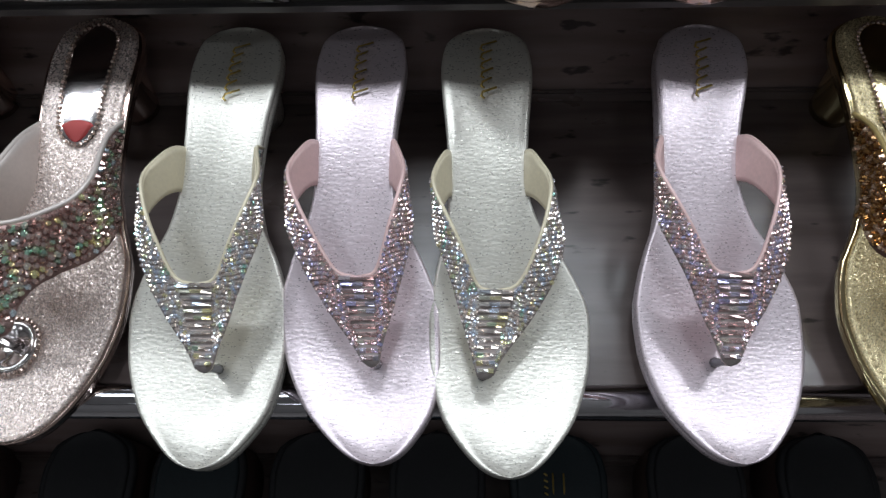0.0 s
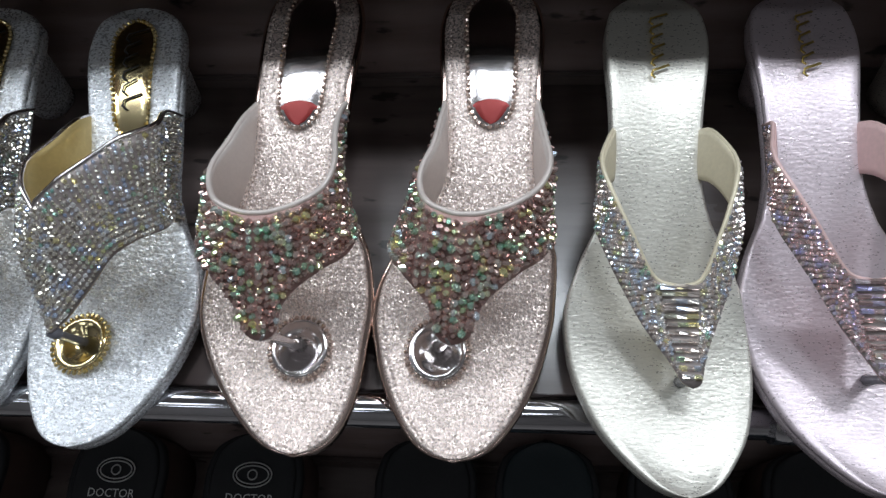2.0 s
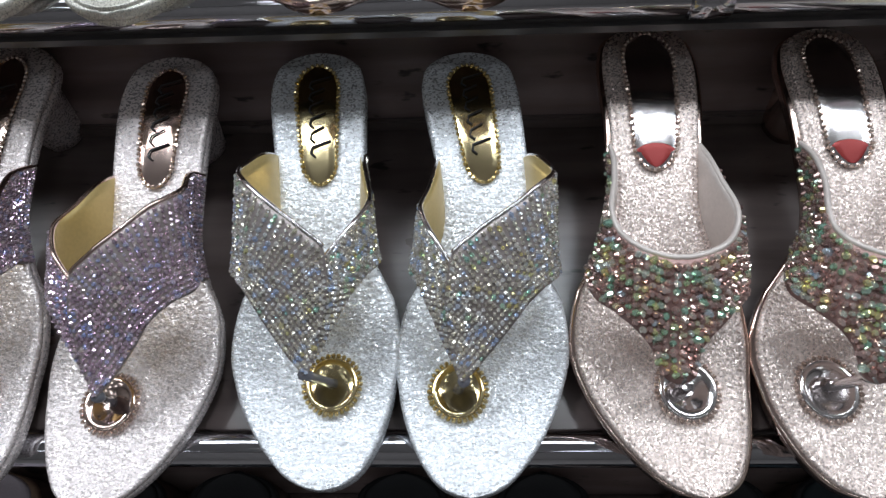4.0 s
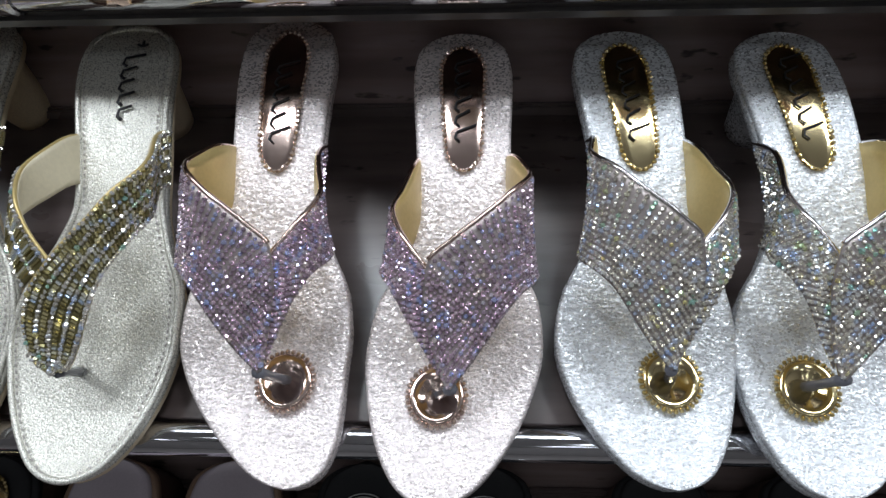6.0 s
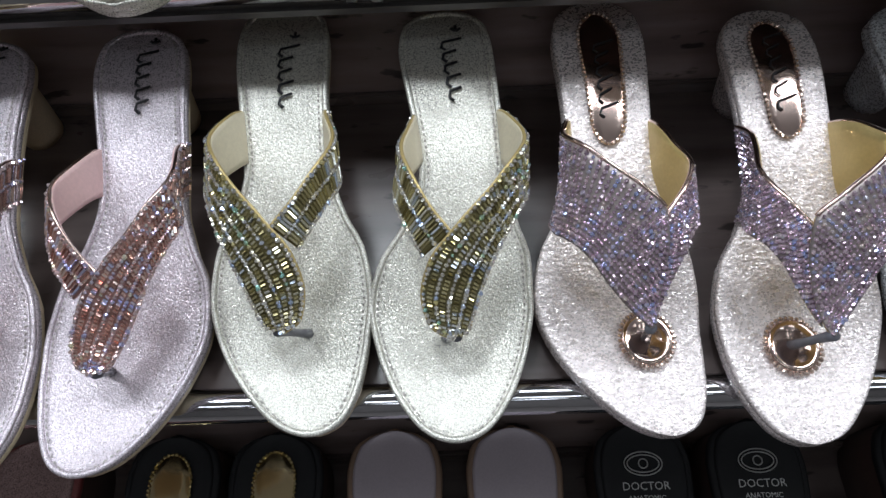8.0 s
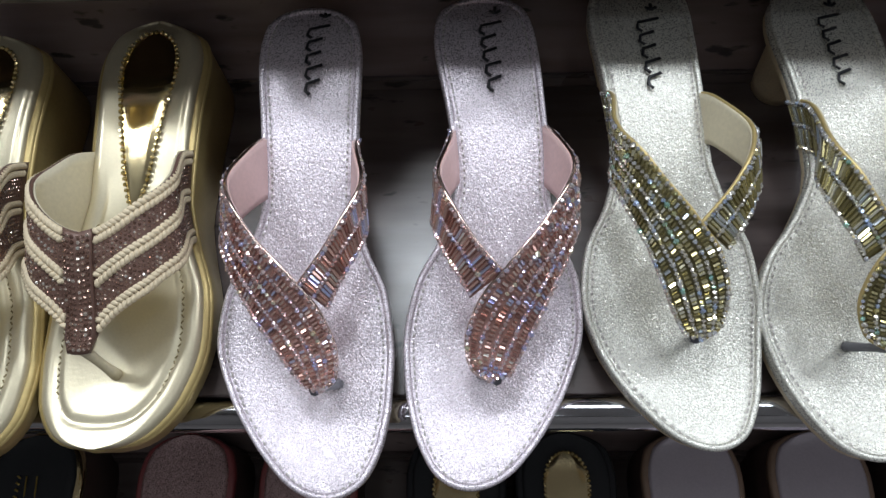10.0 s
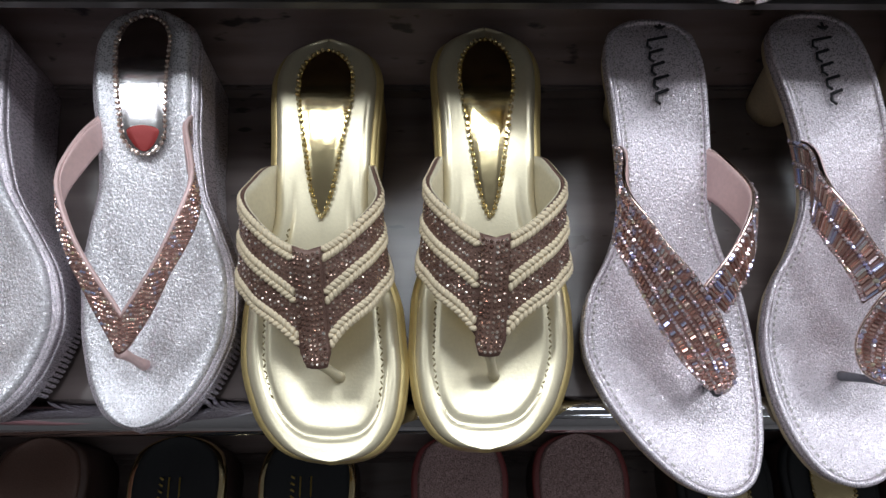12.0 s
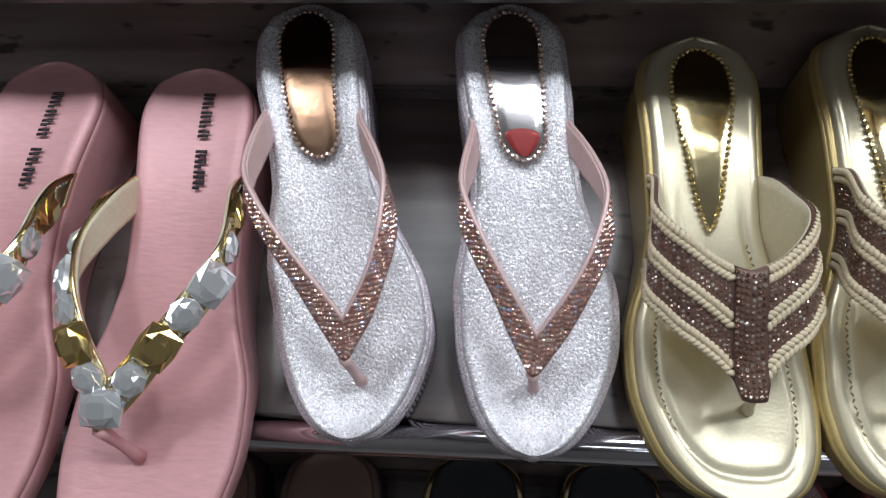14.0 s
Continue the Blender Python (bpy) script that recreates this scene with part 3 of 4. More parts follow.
class Strap:
    def __init__(self, last, rear, front, post, lift=1.0, side=1, wide=1.0, slip=0.0, turn=split_curve):
        flip = (lambda pts: pts) if side > 0 else (lambda pts: [(-p, a) for p, a in reversed(pts)])
        self.last, self.rear, self.front = last, turn(flip([(p, a + slip) for p, a in rear])), curve1(flip([(p, a + slip) for p, a in front]))
        self.post, self.lift, self.wide = post, lift, wide

    def at(self, p, v, off=0.0):
        pt = self.drape(p, self.front(p) + (self.rear(p) - self.front(p)) * v)
        return pt + self.normal(p, v) * off if off else pt

    def drape(self, p, a):
        """The place at the share p of the arc, a up the shoe."""
        q = abs(p)
        shift = (self.post - self.last.mid(0.0)) * max(0.0, 1 - max(0, a) / 0.09) * (1 - q)
        out = ARC_U(q) * self.wide
        if q > 0.54:
            k = (q - 0.54) / 0.46
            out += (self.last.half(a) - 0.001 - out) * k * k * (3 - 2 * k)
        u = math.copysign(out, p) + self.last.mid(max(-0.01, a)) + shift
        h = self.last.top(a) + ARCH_H(a) * self.lift * ARC_F(q)
        return Vector((u, a, h))

    def normal(self, p, v):
        e = 0.01
        p0, p1 = max(-1, p - e), min(1, p + e)
        du = self.at(p1, v) - self.at(p0, v)
        dv = self.at(p, min(1, v + 0.05)) - self.at(p, max(0, v - 0.05))
        n = du.cross(dv)
        return n.normalized() if n.length > 1e-12 else Vector((0, 0, 1))

    def sheet(self, off, back=0.0, np_=56, nv=8, v0=0.0, v1=1.0, p0=-1.0, p1=1.0):
        """A skin of two sides, off above the strap's line and back below it."""
        outer, inner = [], []
        for i in range(np_ + 1):
            p = p0 + (p1 - p0) * i / np_
            for j in range(nv + 1):
                v = v0 + (v1 - v0) * j / nv
                n = self.normal(p, v)
                c = self.at(p, v)
                outer.append(c + n * off)
                inner.append(c + n * back)
        m = nv + 1
        verts = outer + inner
        o = len(outer)
        faces = []
        for i in range(np_):
            for j in range(nv):
                q = i * m + j
                faces.append((q, q + m, q + m + 1, q + 1))
                faces.append((o + q, o + q + 1, o + q + m + 1, o + q + m))
            faces.append((i * m, o + i * m, o + i * m + m, i * m + m))
            faces.append((i * m + nv, i * m + m + nv, o + i * m + m + nv, o + i * m + nv))
        for j in range(nv):
            faces.append((j, j + 1, o + j + 1, o + j))
            q = np_ * m + j
            faces.append((q, o + q, o + q + 1, q + 1))
        return fix(mesh_from(verts, faces))

    def edge(self, v, r, p0=-1.0, p1=1.0, n=60, off=0.0):
        vv, f = tube([self.at(p0 + (p1 - p0) * i / n, v, off) for i in range(n + 1)], r, 6)
        return fix(mesh_from(vv, f))

    def places(self, pitch, keep=None, p0=-0.97, p1=0.97, across=None, off=0.0006, v0=0.04, v1=0.96):
        """Places of stones in columns across the strap, pitch apart."""
        out = []
        fine = [p0 + (p1 - p0) * i / 400 for i in range(401)]
        run, last_c = pitch, None
        for p in fine:
            c = self.at(p, 0.5)
            if last_c is not None:
                run += (c - last_c).length
            last_c = c
            if run < pitch:
                continue
            run = 0.0
            length = (self.at(p, v1) - self.at(p, v0)).length
            n = max(1, int(round(length / (across or pitch))))
            for j in range(n):
                v = v0 + (v1 - v0) * (j + 0.5) / n
                if keep and not keep(p, v):
                    continue
                t = self.at(min(1, p + 0.01), v) - self.at(max(-1, p - 0.01), v)
                nn = self.normal(p, v)
                out.append((self.at(p, v) + nn * off, nn, t.normalized() if t.length else Vector((1, 0, 0))))
        return out


class Ribbon(Strap):
    """A band between two edges, each a list of (share of the arc, how far up); it runs from its first points to its last."""

    def __init__(self, last, rear, front, post, lift, side, slip, drop=0.0):
        self.last, self.post, self.lift, self.wide, self.drop = last, post, lift, 1.0, drop

        def lines(pts):
            pts = pts if side > 0 else [(-p, a) for p, a in reversed(pts)]
            n = len(pts) - 1
            return curve1([(2 * i / n - 1, p) for i, (p, a) in enumerate(pts)]), curve1([(2 * i / n - 1, a + slip) for i, (p, a) in enumerate(pts)])
        self.rear, self.front = lines(rear), lines(front)

    def at(self, t, v, off=0.0):
        p = self.front[0](t) + (self.rear[0](t) - self.front[0](t)) * v
        a = self.front[1](t) + (self.rear[1](t) - self.front[1](t)) * v
        pt = self.drape(p, a) - Vector((0, 0, self.drop))
        return pt + self.normal(t, v) * off if off else pt


def cross_bars(strap, v0, v1, pitch, p0, p1, off=0.0008):
    """Long stones lying across the strap between two lines, side by side."""
    verts, faces = [], []
    run, prev, vm = pitch, None, (v0 + v1) / 2
    for i in range(401):
        p = p0 + (p1 - p0) * i / 400
        c = strap.at(p, vm)
        run += (c - prev).length if prev is not None else 0
        prev = c
        if run < pitch:
            continue
        run = 0.0
        n = strap.normal(p, vm)
        e0, e1 = strap.at(p, v0) + n * off, strap.at(p, v1) + n * off
        t = n.cross(e1 - e0).normalized()
        k = random.uniform(0.3, 1.7)
        o = len(verts)
        for e in (e0, e1):
            for q, hh in ((-0.44, 0.0), (-0.25, 0.0011 * k), (0.25, 0.0010), (0.44, 0.0)):
                verts.append(e + t * (q * pitch) + n * hh)
        faces += [(o, o + 1, o + 5, o + 4), (o + 1, o + 2, o + 6, o + 5), (o + 2, o + 3, o + 7, o + 6), (o, o + 3, o + 2, o + 1), (o + 4, o + 5, o + 6, o + 7)]
    return mesh_from(verts, faces, "bars", False)


def stone_part(name, places, r, material, parent, label, jitter=0.12, sides=6, tall=0.5):
    if not places:
        return
    v, f = gems(places, [r * random.uniform(1 - jitter, 1 + jitter) for _ in places], sides, tall)
    ob = part(name, mesh_from(v, f, name, False), material, parent, label)
    ob["kind"] = "stuff"
    return ob


def plaits(places, long, r):
    """Small slanting cord lumps of a braid."""
    verts, faces = [], []
    for p, n, t in places:
        s = n.cross(t)
        o = len(verts)
        for x, k in ((-1, 0.35), (-0.5, 1.0), (0.5, 1.0), (1, 0.35)):
            for i in range(5):
                th = math.pi * i / 4
                verts.append(p + t * (x * long * 0.5) + s * (math.cos(th) * r * k) + n * (math.sin(th) * r * k * 1.1))
        for q in range(3):
            for i in range(4):
                faces.append((o + q * 5 + i, o + q * 5 + i + 1, o + q * 5 + i + 6, o + q * 5 + i + 5))
    return verts, faces


def beads_along(points, r, pitch):
    """Places of beads along a line, standing up."""
    out, run, prev = [], pitch, None
    for p in points:
        if prev is not None:
            seg = (p - prev).length
            run += seg
            if run >= pitch:
                d = (p - prev).normalized()
                up = Vector((0, 0, 1))
                out.append((p, (up - d * up.dot(d)).normalized(), d))
                run = 0.0
        prev = p
    return out


def plaque(last, a0, a1, w0, w1, lift, bottom_tip=0.16, n=30):
    """An oval patch on the footbed, from a0 (toe side) to a1 (heel side)."""
    rows, rim_l, rim_r = [], [], []
    for i in range(n + 1):
        t = i / n
        a = a0 + (a1 - a0) * (0.5 - 0.5 * math.cos(math.pi * t))
        s = (a - a0) / (a1 - a0)
        w = (w0 + (w1 - w0) * min(1, s * 1.4)) * ((1 - (1 - s / bottom_tip) ** 2) ** 0.5 if s < bottom_tip else 1) * (max(0.0, 1 - ((s - 0.78) / 0.22) ** 2) ** 0.5 if s > 0.78 else 1)
        w = max(0.0003, w)
        c = last.mid(a)
        rows.append([Vector((c + k / 4 * w, a, last.top(a) + lift - 0.0006 * (abs(k) == 4))) for k in range(-4, 5)])
        rim_l.append(Vector((c - w, a, last.top(a) + lift)))
        rim_r.append(Vector((c + w, a, last.top(a) + lift)))
    verts = [p for r in rows for p in r]
    m = 9
    faces = [(i * m + j, i * m + j + 1, i * m + m + j + 1, i * m + m + j) for i in range(n) for j in range(8)]
    nt = len(verts)
    verts += [p - Vector((0, 0, 0.0012)) for p in verts]
    faces += [tuple(nt + k for k in reversed(f)) for f in faces]
    return fix(mesh_from(verts, faces)), rim_l + rim_r[::-1]


def fine_line(pts, k=6):
    out = []
    for a, b in zip(pts, pts[1:]):
        out += [a.lerp(b, i / k) for i in range(k)]
    return out + [pts[-1]]


def mark(last, strokes, lift, r, material, parent, label):
    ob = part("mark", flat_strokes(last, strokes, lift, r), material, parent, label)
    ob["kind"] = "stuff"


def flat_strokes(last, strokes, lift, r):
    """Short printed strokes lying on the footbed; strokes hold (side metres, along) points."""
    verts, faces = [], []
    for st in strokes:
        pts = [Vector((last.mid(a) + u, a, last.top(a) + lift)) for u, a in st]
        v, f = tube(pts, r, 4)
        for p in v:
            p.z = last.top(p.y) + lift + (p.z - last.top(p.y) - lift) * 0.25
        o = len(verts)
        verts += v
        faces += [tuple(o + i for i in q) for q in f]
    return fix(mesh_from(verts, faces))


def script_mark(a_top, count, step, size, u0=0.0, lean=0.3, sprig=False):
    """Slanting pen strokes in a row down the shoe, standing for a mark; a sprig is a small three-leaved sign above it."""
    out = []
    for i in range(count):
        a = a_top - i * step
        tall = (1.7, 0.9, 0.8, 1.0, 0.75, 1.5)[i % 6]
        out.append([(u0 + size * tall, a + lean * step), (u0 - size * 0.7, a - lean * step * 0.5), (u0 - size * 0.9, a - step * 0.55), (u0 - size * 0.4, a - step * 0.8)])
    if sprig:
        for du, da in ((-0.003, 0.002), (0.0, 0.0045), (0.003, 0.002)):
            out.append([(u0 + size, a_top + 0.007), (u0 + size + du, a_top + 0.007 + da)])
    return out


def printed_word(words, size, last, a, lift, material, parent):
    """A short printed word lying on the footbed, its letters' tops towards the heel."""
    font = bpy.data.curves.new("printed_word", "FONT")
    font.body, font.size, font.align_x, font.extrude, font.resolution_u = words, size, "CENTER", 0.0, 2
    holder = bpy.data.objects.new("printed_word", font)
    me = bpy.data.meshes.new_from_object(holder)
    bpy.data.objects.remove(holder)
    for v in me.vertices:
        y = a + v.co.y
        v.co = Vector((last.mid(y) + v.co.x, y, last.top(y) + lift))
    ob = part("printed_word", me, material, parent, "small silver printed word")
    ob["kind"] = "stuff"


def bar_mark(a_top, step, count, size, u0=0.0, gap=-1):
    """A row of short printed bars."""
    out = []
    for i in range(count):
        if i != gap:
            a = a_top - i * step
            out += [[(u0 - size, a), (u0 + size, a)], [(u0 - size, a - step * 0.45), (u0 + size * (0.2 if i % 2 else 0.9), a - step * 0.45)]]
    return out


def grommet(shoe, last, post_u, a, foil, beads, r=0.0095):
    """A pressed metal washer with a beaded rim round the toe post."""
    c = Vector((post_u, a, last.top(a) + 0.001))
    rings = []
    for rr, hh in ((r, -0.001), (r, 0.0010), (r * 0.92, 0.0017), (r * 0.78, 0.0014), (r * 0.58, 0.0002), (r * 0.40, -0.0012), (r * 0.16, -0.0020)):
        rings.append([c + Vector((rr * math.cos(t), rr * math.sin(t) * 1.05, hh)) for t in [2 * math.pi * k / 24 for k in range(24)]])
    v, f = loft(rings)
    ring = part("grommet", fix(mesh_from(v, f)), foil, shoe, "polished pressed metal washer")
    pl = beads_along([c + Vector(((r + 0.0009) * math.cos(t), (r + 0.0009) * math.sin(t) * 1.05, 0.0003)) for t in [2 * math.pi * k / 160 for k in range(161)]], 0, 0.0026)
    stone_part("beaded_rim", pl, 0.00125, beads, ring, "ring of tiny metal beads")


def toe_post(shoe, strap, base_u, base_a, material, r=0.0024, p=0.0):
    top = strap.at(p, 0.06)
    last = strap.last
    base = Vector((base_u, base_a, last.top(base_a) - 0.001))
    v, f = tube([top + (base - top) * (i / 5) for i in range(6)], lambda t: r * (1.15 - 0.3 * math.sin(math.pi * t)), 8)
    part("toe_post", fix(mesh_from(v, f)), material, shoe, "thin toe post")


def under(shoe, last, sole_mat, heel_mat, wedge, base=0.0098, welt=0.0):
    """Sole and heel beneath the footbed."""
    def low(a):
        t = last.top(a) - 0.004
        thin = t - 0.0075
        if wedge:
            return base if a < 0.02 else base + (0.0005 - base) * min(1.0, (a - 0.02) / 0.05)
        return max(base if a < 0.03 else 0.0, thin)
    part("sole", slab(last, welt, -0.0038, 0.006, 0.003, 0.0, 40, low), sole_mat, shoe)
    if not wedge:
        rings = []
        a0, a1 = last.heel - 0.044, last.heel - 0.004
        for k in range(7):
            t = k / 6
            z_top = last.top(last.heel - 0.025) - 0.0115
            z = z_top * (1 - t) + 0.0003
            ring = []
            for i in range(20):
                th = 2 * math.pi * i / 20
                am = (a0 + a1) / 2 + 0.002 * t
                ring.append(Vector((last.mid(am) + 0.0195 * (1 - 0.34 * t) * math.cos(th), am + (a1 - a0) / 2 * (1 - 0.32 * t) * math.sin(th), z)))
            rings.append(ring)
        v, f = loft(rings)
        part("heel", fix(mesh_from(v, f)), heel_mat, shoe, "low block heel")


def sole_ridges(last, out, pitch=0.0026):
    """Upright ridges round the side of a wedge sole."""
    verts, faces = [], []
    n = int((last.heel - last.toe - 0.03) / pitch)
    for k in range(n):
        a = last.toe + 0.015 + k * pitch
        for sd in (-1, 1):
            z1 = last.top(a) - 0.0125
            z0 = max(0.004, z1 - 0.022)
            o = len(verts)
            for z in (z0, z1):
                for da, w in ((-0.0009, 0.0), (0.0, 0.0009), (0.0009, 0.0)):
                    p = last.on(a + da, sd, 0.0, -out - w)
                    verts.append(Vector((p.x, p.y, z)))
            faces += [(o, o + 1, o + 4, o + 3), (o + 1, o + 2, o + 5, o + 4), (o + 3, o + 4, o + 5), (o, o + 2, o + 1)]
    return mesh_from(verts, faces, "sole_ridges", False)


def stitches(shoe, last, inset, a0, a1, material, pitch=0.0034, lift=0.0006):
    pts = []
    for sd in (-1, 1):
        line = [last.on(a0 + (a1 - a0) * i / 200, sd, lift, inset) for i in range(201)]
        if sd < 0:
            line = line[::-1]
        pts += line
    pl = beads_along(pts, 0, pitch)
    verts, faces = [], []
    for p, n, t in pl:
        b = n.cross(t)
        o = len(verts)
        for s, h in ((-1, 0), (0, 0.0006), (1, 0)):
            for q in (-1, 1):
                verts.append(p + t * (s * pitch * 0.36) + b * (q * 0.0004) + n * h)
        faces += [(o, o + 1, o + 3, o + 2), (o + 2, o + 3, o + 5, o + 4)]
    ob = part("stitching", mesh_from(verts, faces, "stitching", False), material, shoe, "row of raised stitches")
    ob["kind"] = "stuff"


def sandal(style, label, tier, x, toe, heel, ct, cw, ch, post, side=1, bed=None, mats=None, group="sandals on the main shelf", h=None, slide=0.0, hole=None):
    """One sandal of a style. x: middle of the ball; ct, cw, ch: how far toe, waist and heel lie aside; post: toe post aside."""
    H = {"thong": (0.022, 0.058), "bead": (0.022, 0.060), "cross": (0.022, 0.058), "leaf": (0.022, 0.060), "braid": (0.027, 0.050), "vee": (0.030, 0.064), "gem": (0.026, 0.048), "flat": (0.022, 0.042)}
    shape = {"thong": W_ROUND, "bead": W_POINT, "cross": W_POINT, "leaf": W_POINT, "braid": W_BLUNT, "vee": W_SLIM, "gem": W_BLUNT, "flat": W_POINT if tier == "upper" else W_BLUNT}[style]
    h0, h1 = h or H[style]
    hole = post if hole is None else hole
    slip = toe - {"thong": -0.048, "bead": -0.037, "cross": -0.043, "leaf": -0.050, "braid": -0.033, "vee": -0.018, "gem": -0.048, "flat": -0.040}[style]
    last = Last(shape, toe, heel, ct, cw, ch, h0, h1)
    shoe = thing("sandal", shelf_matrix(tier, x) @ pose(0, slide, 0), label, "sandal", group)
    if style == "thong":
        part("footbed", slab(last, 0, 0, 0.0045, 0.0040, 0.0022), bed, shoe)
        under(shoe, last, bed, bed, False)
        st = Strap(last, R_THONG, F_THONG, post, 0.76, side, 0.96, slip)
        band = part("strap", st.sheet(0.0008, -0.0006), mats[1], shoe)
        part("lining", st.sheet(-0.0007, -0.0014), mats[2], band, "smooth lining")
        part("piping", st.edge(1.0, 0.0011), mats[2], band)
        stone_part("rhinestone_cover", st.places(0.0024, lambda p, v: abs(p) > 0.155 * (0.42 + 0.58 * v), across=0.0023), 0.00118, mats[0], band, "rows of tiny rhinestones", 0.2, 6, 0.7)
        bars = []
        for k in range(12):
            v = 0.06 + 0.88 * k / 11
            w = 0.150 * (0.42 + 0.58 * v)
            a, b = st.at(-w, v, 0.001), st.at(w, v, 0.001)
            n = st.normal(0, v)
            t = (b - a).normalized()
            bars.append((a, b, n, t.cross(n).normalized()))
        bv, bf = [], []
        for a, b, n, s in bars:
            for e0, e1 in ((a, a.lerp(b, 0.34)), (a.lerp(b, 0.34), a.lerp(b, 0.67)), (a.lerp(b, 0.67), b)):
                o = len(bv)
                for p in (e0, e1):
                    for q, hh in ((-0.0013, 0), (-0.0006, 0.0014 * random.uniform(0.3, 1.7)), (0.0006, 0.0014 * random.uniform(0.3, 1.7)), (0.0013, 0)):
                        bv.append(p + s * q + n * hh)
                bf += [(o, o + 1, o + 5, o + 4), (o + 1, o + 2, o + 6, o + 5), (o + 2, o + 3, o + 7, o + 6), (o, o + 3, o + 2, o + 1), (o + 4, o + 5, o + 6, o + 7)]
        ob = part("baguette_cover", mesh_from(bv, bf, "baguettes", False), mats[0], band, "stack of baguette stones")
        ob["kind"] = "stuff"
        toe_post(shoe, st, post, 0.002 + slip, GREY_POST)
        mark(last, script_mark(0.182, 6, 0.0065, 0.0036), 0.0003, 0.0007, GOLD_INK, shoe, "gold printed mark in plain strokes")
    elif style == "bead":
        part("footbed", slab(last, -0.0015, 0, 0.0045, 0.0022, 0.0012), bed, shoe)
        part("welt", slab(last, 0.0012, -0.0022, 0.0045, 0.002), mats[3], shoe, "shiny metallic piped edge")
        under(shoe, last, mats[3], mats[3], False, welt=0.0002)
        stitches(shoe, last, 0.0050, last.toe + 0.004, last.heel - 0.004, bed, 0.0026)
        st = Strap(last, R_WIDE, F_WIDE, post, 1.0, side, 0.88, slip, curve1)
        band = part("strap", st.sheet(0.0008, -0.0006), mats[1], shoe)
        part("lining", st.sheet(-0.0007, -0.0016), mats[2], band, "pale smooth lining")
        part("piping", st.edge(1.0, 0.0014), mats[2], band, "pale piped edge")
        stone_part("bead_cover", st.places(0.0037), 0.00185, mats[0], band, "large brown and green glass beads", 0.2, 8, 0.9)
        stone_part("seed_bead_cover", [(p + t * 0.0018, n, t) for p, n, t in st.places(0.0036, None, -0.95, 0.95)], 0.0010, S_ROSEB, band, "tiny seed beads", 0.2)
        toe_post(shoe, st, hole, 0.014, SILVER_FOIL, 0.003)
        grommet(shoe, last, hole, 0.012, mats[4], S_ROSEB, 0.0140)
        pl, rim = plaque(last, 0.118, last.heel - 0.006, 0.0105, 0.0135, 0.0008)
        plate = part("heel_plate", pl, mats[4], shoe, "shiny foil heel patch")
        pr, rr = plaque(last, 0.1195, 0.132, 0.0065, 0.0095, 0.0011, 0.8)
        part("red_patch", pr, RED_FOIL, plate, "red printed tip")
        stone_part("beaded_rim", beads_along(fine_line(rim), 0, 0.0028), 0.0013, S_ROSEB, plate, "row of tiny metal beads")
    elif style == "cross":
        gold = mats[4]
        part("footbed", slab(last, 0, 0, 0.0045, 0.0028, 0.0012), bed, shoe)
        under(shoe, last, bed, bed, False)
        st = Ribbon(last, CROSS_REAR, CROSS_FRONT, post, 1.05, side, slip)
        fold = Ribbon(last, FOLD_REAR, FOLD_FRONT, post, 1.05, side, slip, 0.0024)
        for nm, rb, span in (("strap", st, (-0.08, 1.0) if side > 0 else (-1.0, 0.08)), ("under_strap", fold, (-1.0, 1.0))):
            band = part(nm, rb.sheet(0.0008, -0.0006), mats[1], shoe)
            part("lining", rb.sheet(-0.0007, -0.0016), mats[2], band, "gold coloured lining")
            part("piping", rb.edge(1.0, 0.0013, *span), mats[3], band, "pale metallic edge")
            stone_part("rhinestone_cover", rb.places(0.0025, None, -0.985, 0.985, 0.0025, 0.0006, 0.01, 0.97), 0.00122, mats[0], band, "dense rows of tiny rhinestones", 0.22, 6, 0.7)
        toe_post(shoe, st, hole, 0.007 + slip, GREY_POST, 0.0026, -0.97 * side)
        grommet(shoe, last, hole, 0.006 + slip, gold, S_GOLDB if gold is GOLD_FOIL else S_ROSEB, 0.0132)
        pl, rim = plaque(last, 0.114, last.heel - 0.010, 0.0085, 0.0118, 0.0008)
        plate = part("heel_plate", pl, gold, shoe, "shiny foil heel patch with a beaded rim")
        stone_part("beaded_rim", beads_along(fine_line(rim), 0, 0.0027), 0.00125, S_GOLDB if gold is GOLD_FOIL else S_ROSEB, plate, "row of tiny metal beads")
        mark(last, script_mark(0.176, 6, 0.0082, 0.0046), 0.0017, 0.0006, INK, plate, "dark printed mark in plain strokes")
    elif style == "leaf":
        part("footbed", slab(last, -0.0012, 0, 0.0045, 0.0026, 0.0014), bed, shoe)
        part("welt", slab(last, 0.0006, -0.0018, 0.0050, 0.0022), bed, shoe)
        under(shoe, last, BRAID, BRAID, False)
        rim = [last.on(a, -1, -0.0004, 0.0010) for a in last.stations(60)] + [last.on(a, 1, -0.0004, 0.0010) for a in reversed(last.stations(60))]
        rv, rf = tube(rim, 0.0017, 8, True)
        part("rim", fix(mesh_from(rv, rf)), bed, shoe, "rounded piped rim")
        stitches(shoe, last, 0.0044, last.toe + 0.004, last.heel - 0.004, GREY_THREAD)
        st = Ribbon(last, LEAF_REAR, LEAF_FRONT, post, 1.0, side, slip)
        tuck = Ribbon(last, TUCK_REAR, TUCK_FRONT, post, 1.0, side, slip, 0.0022)
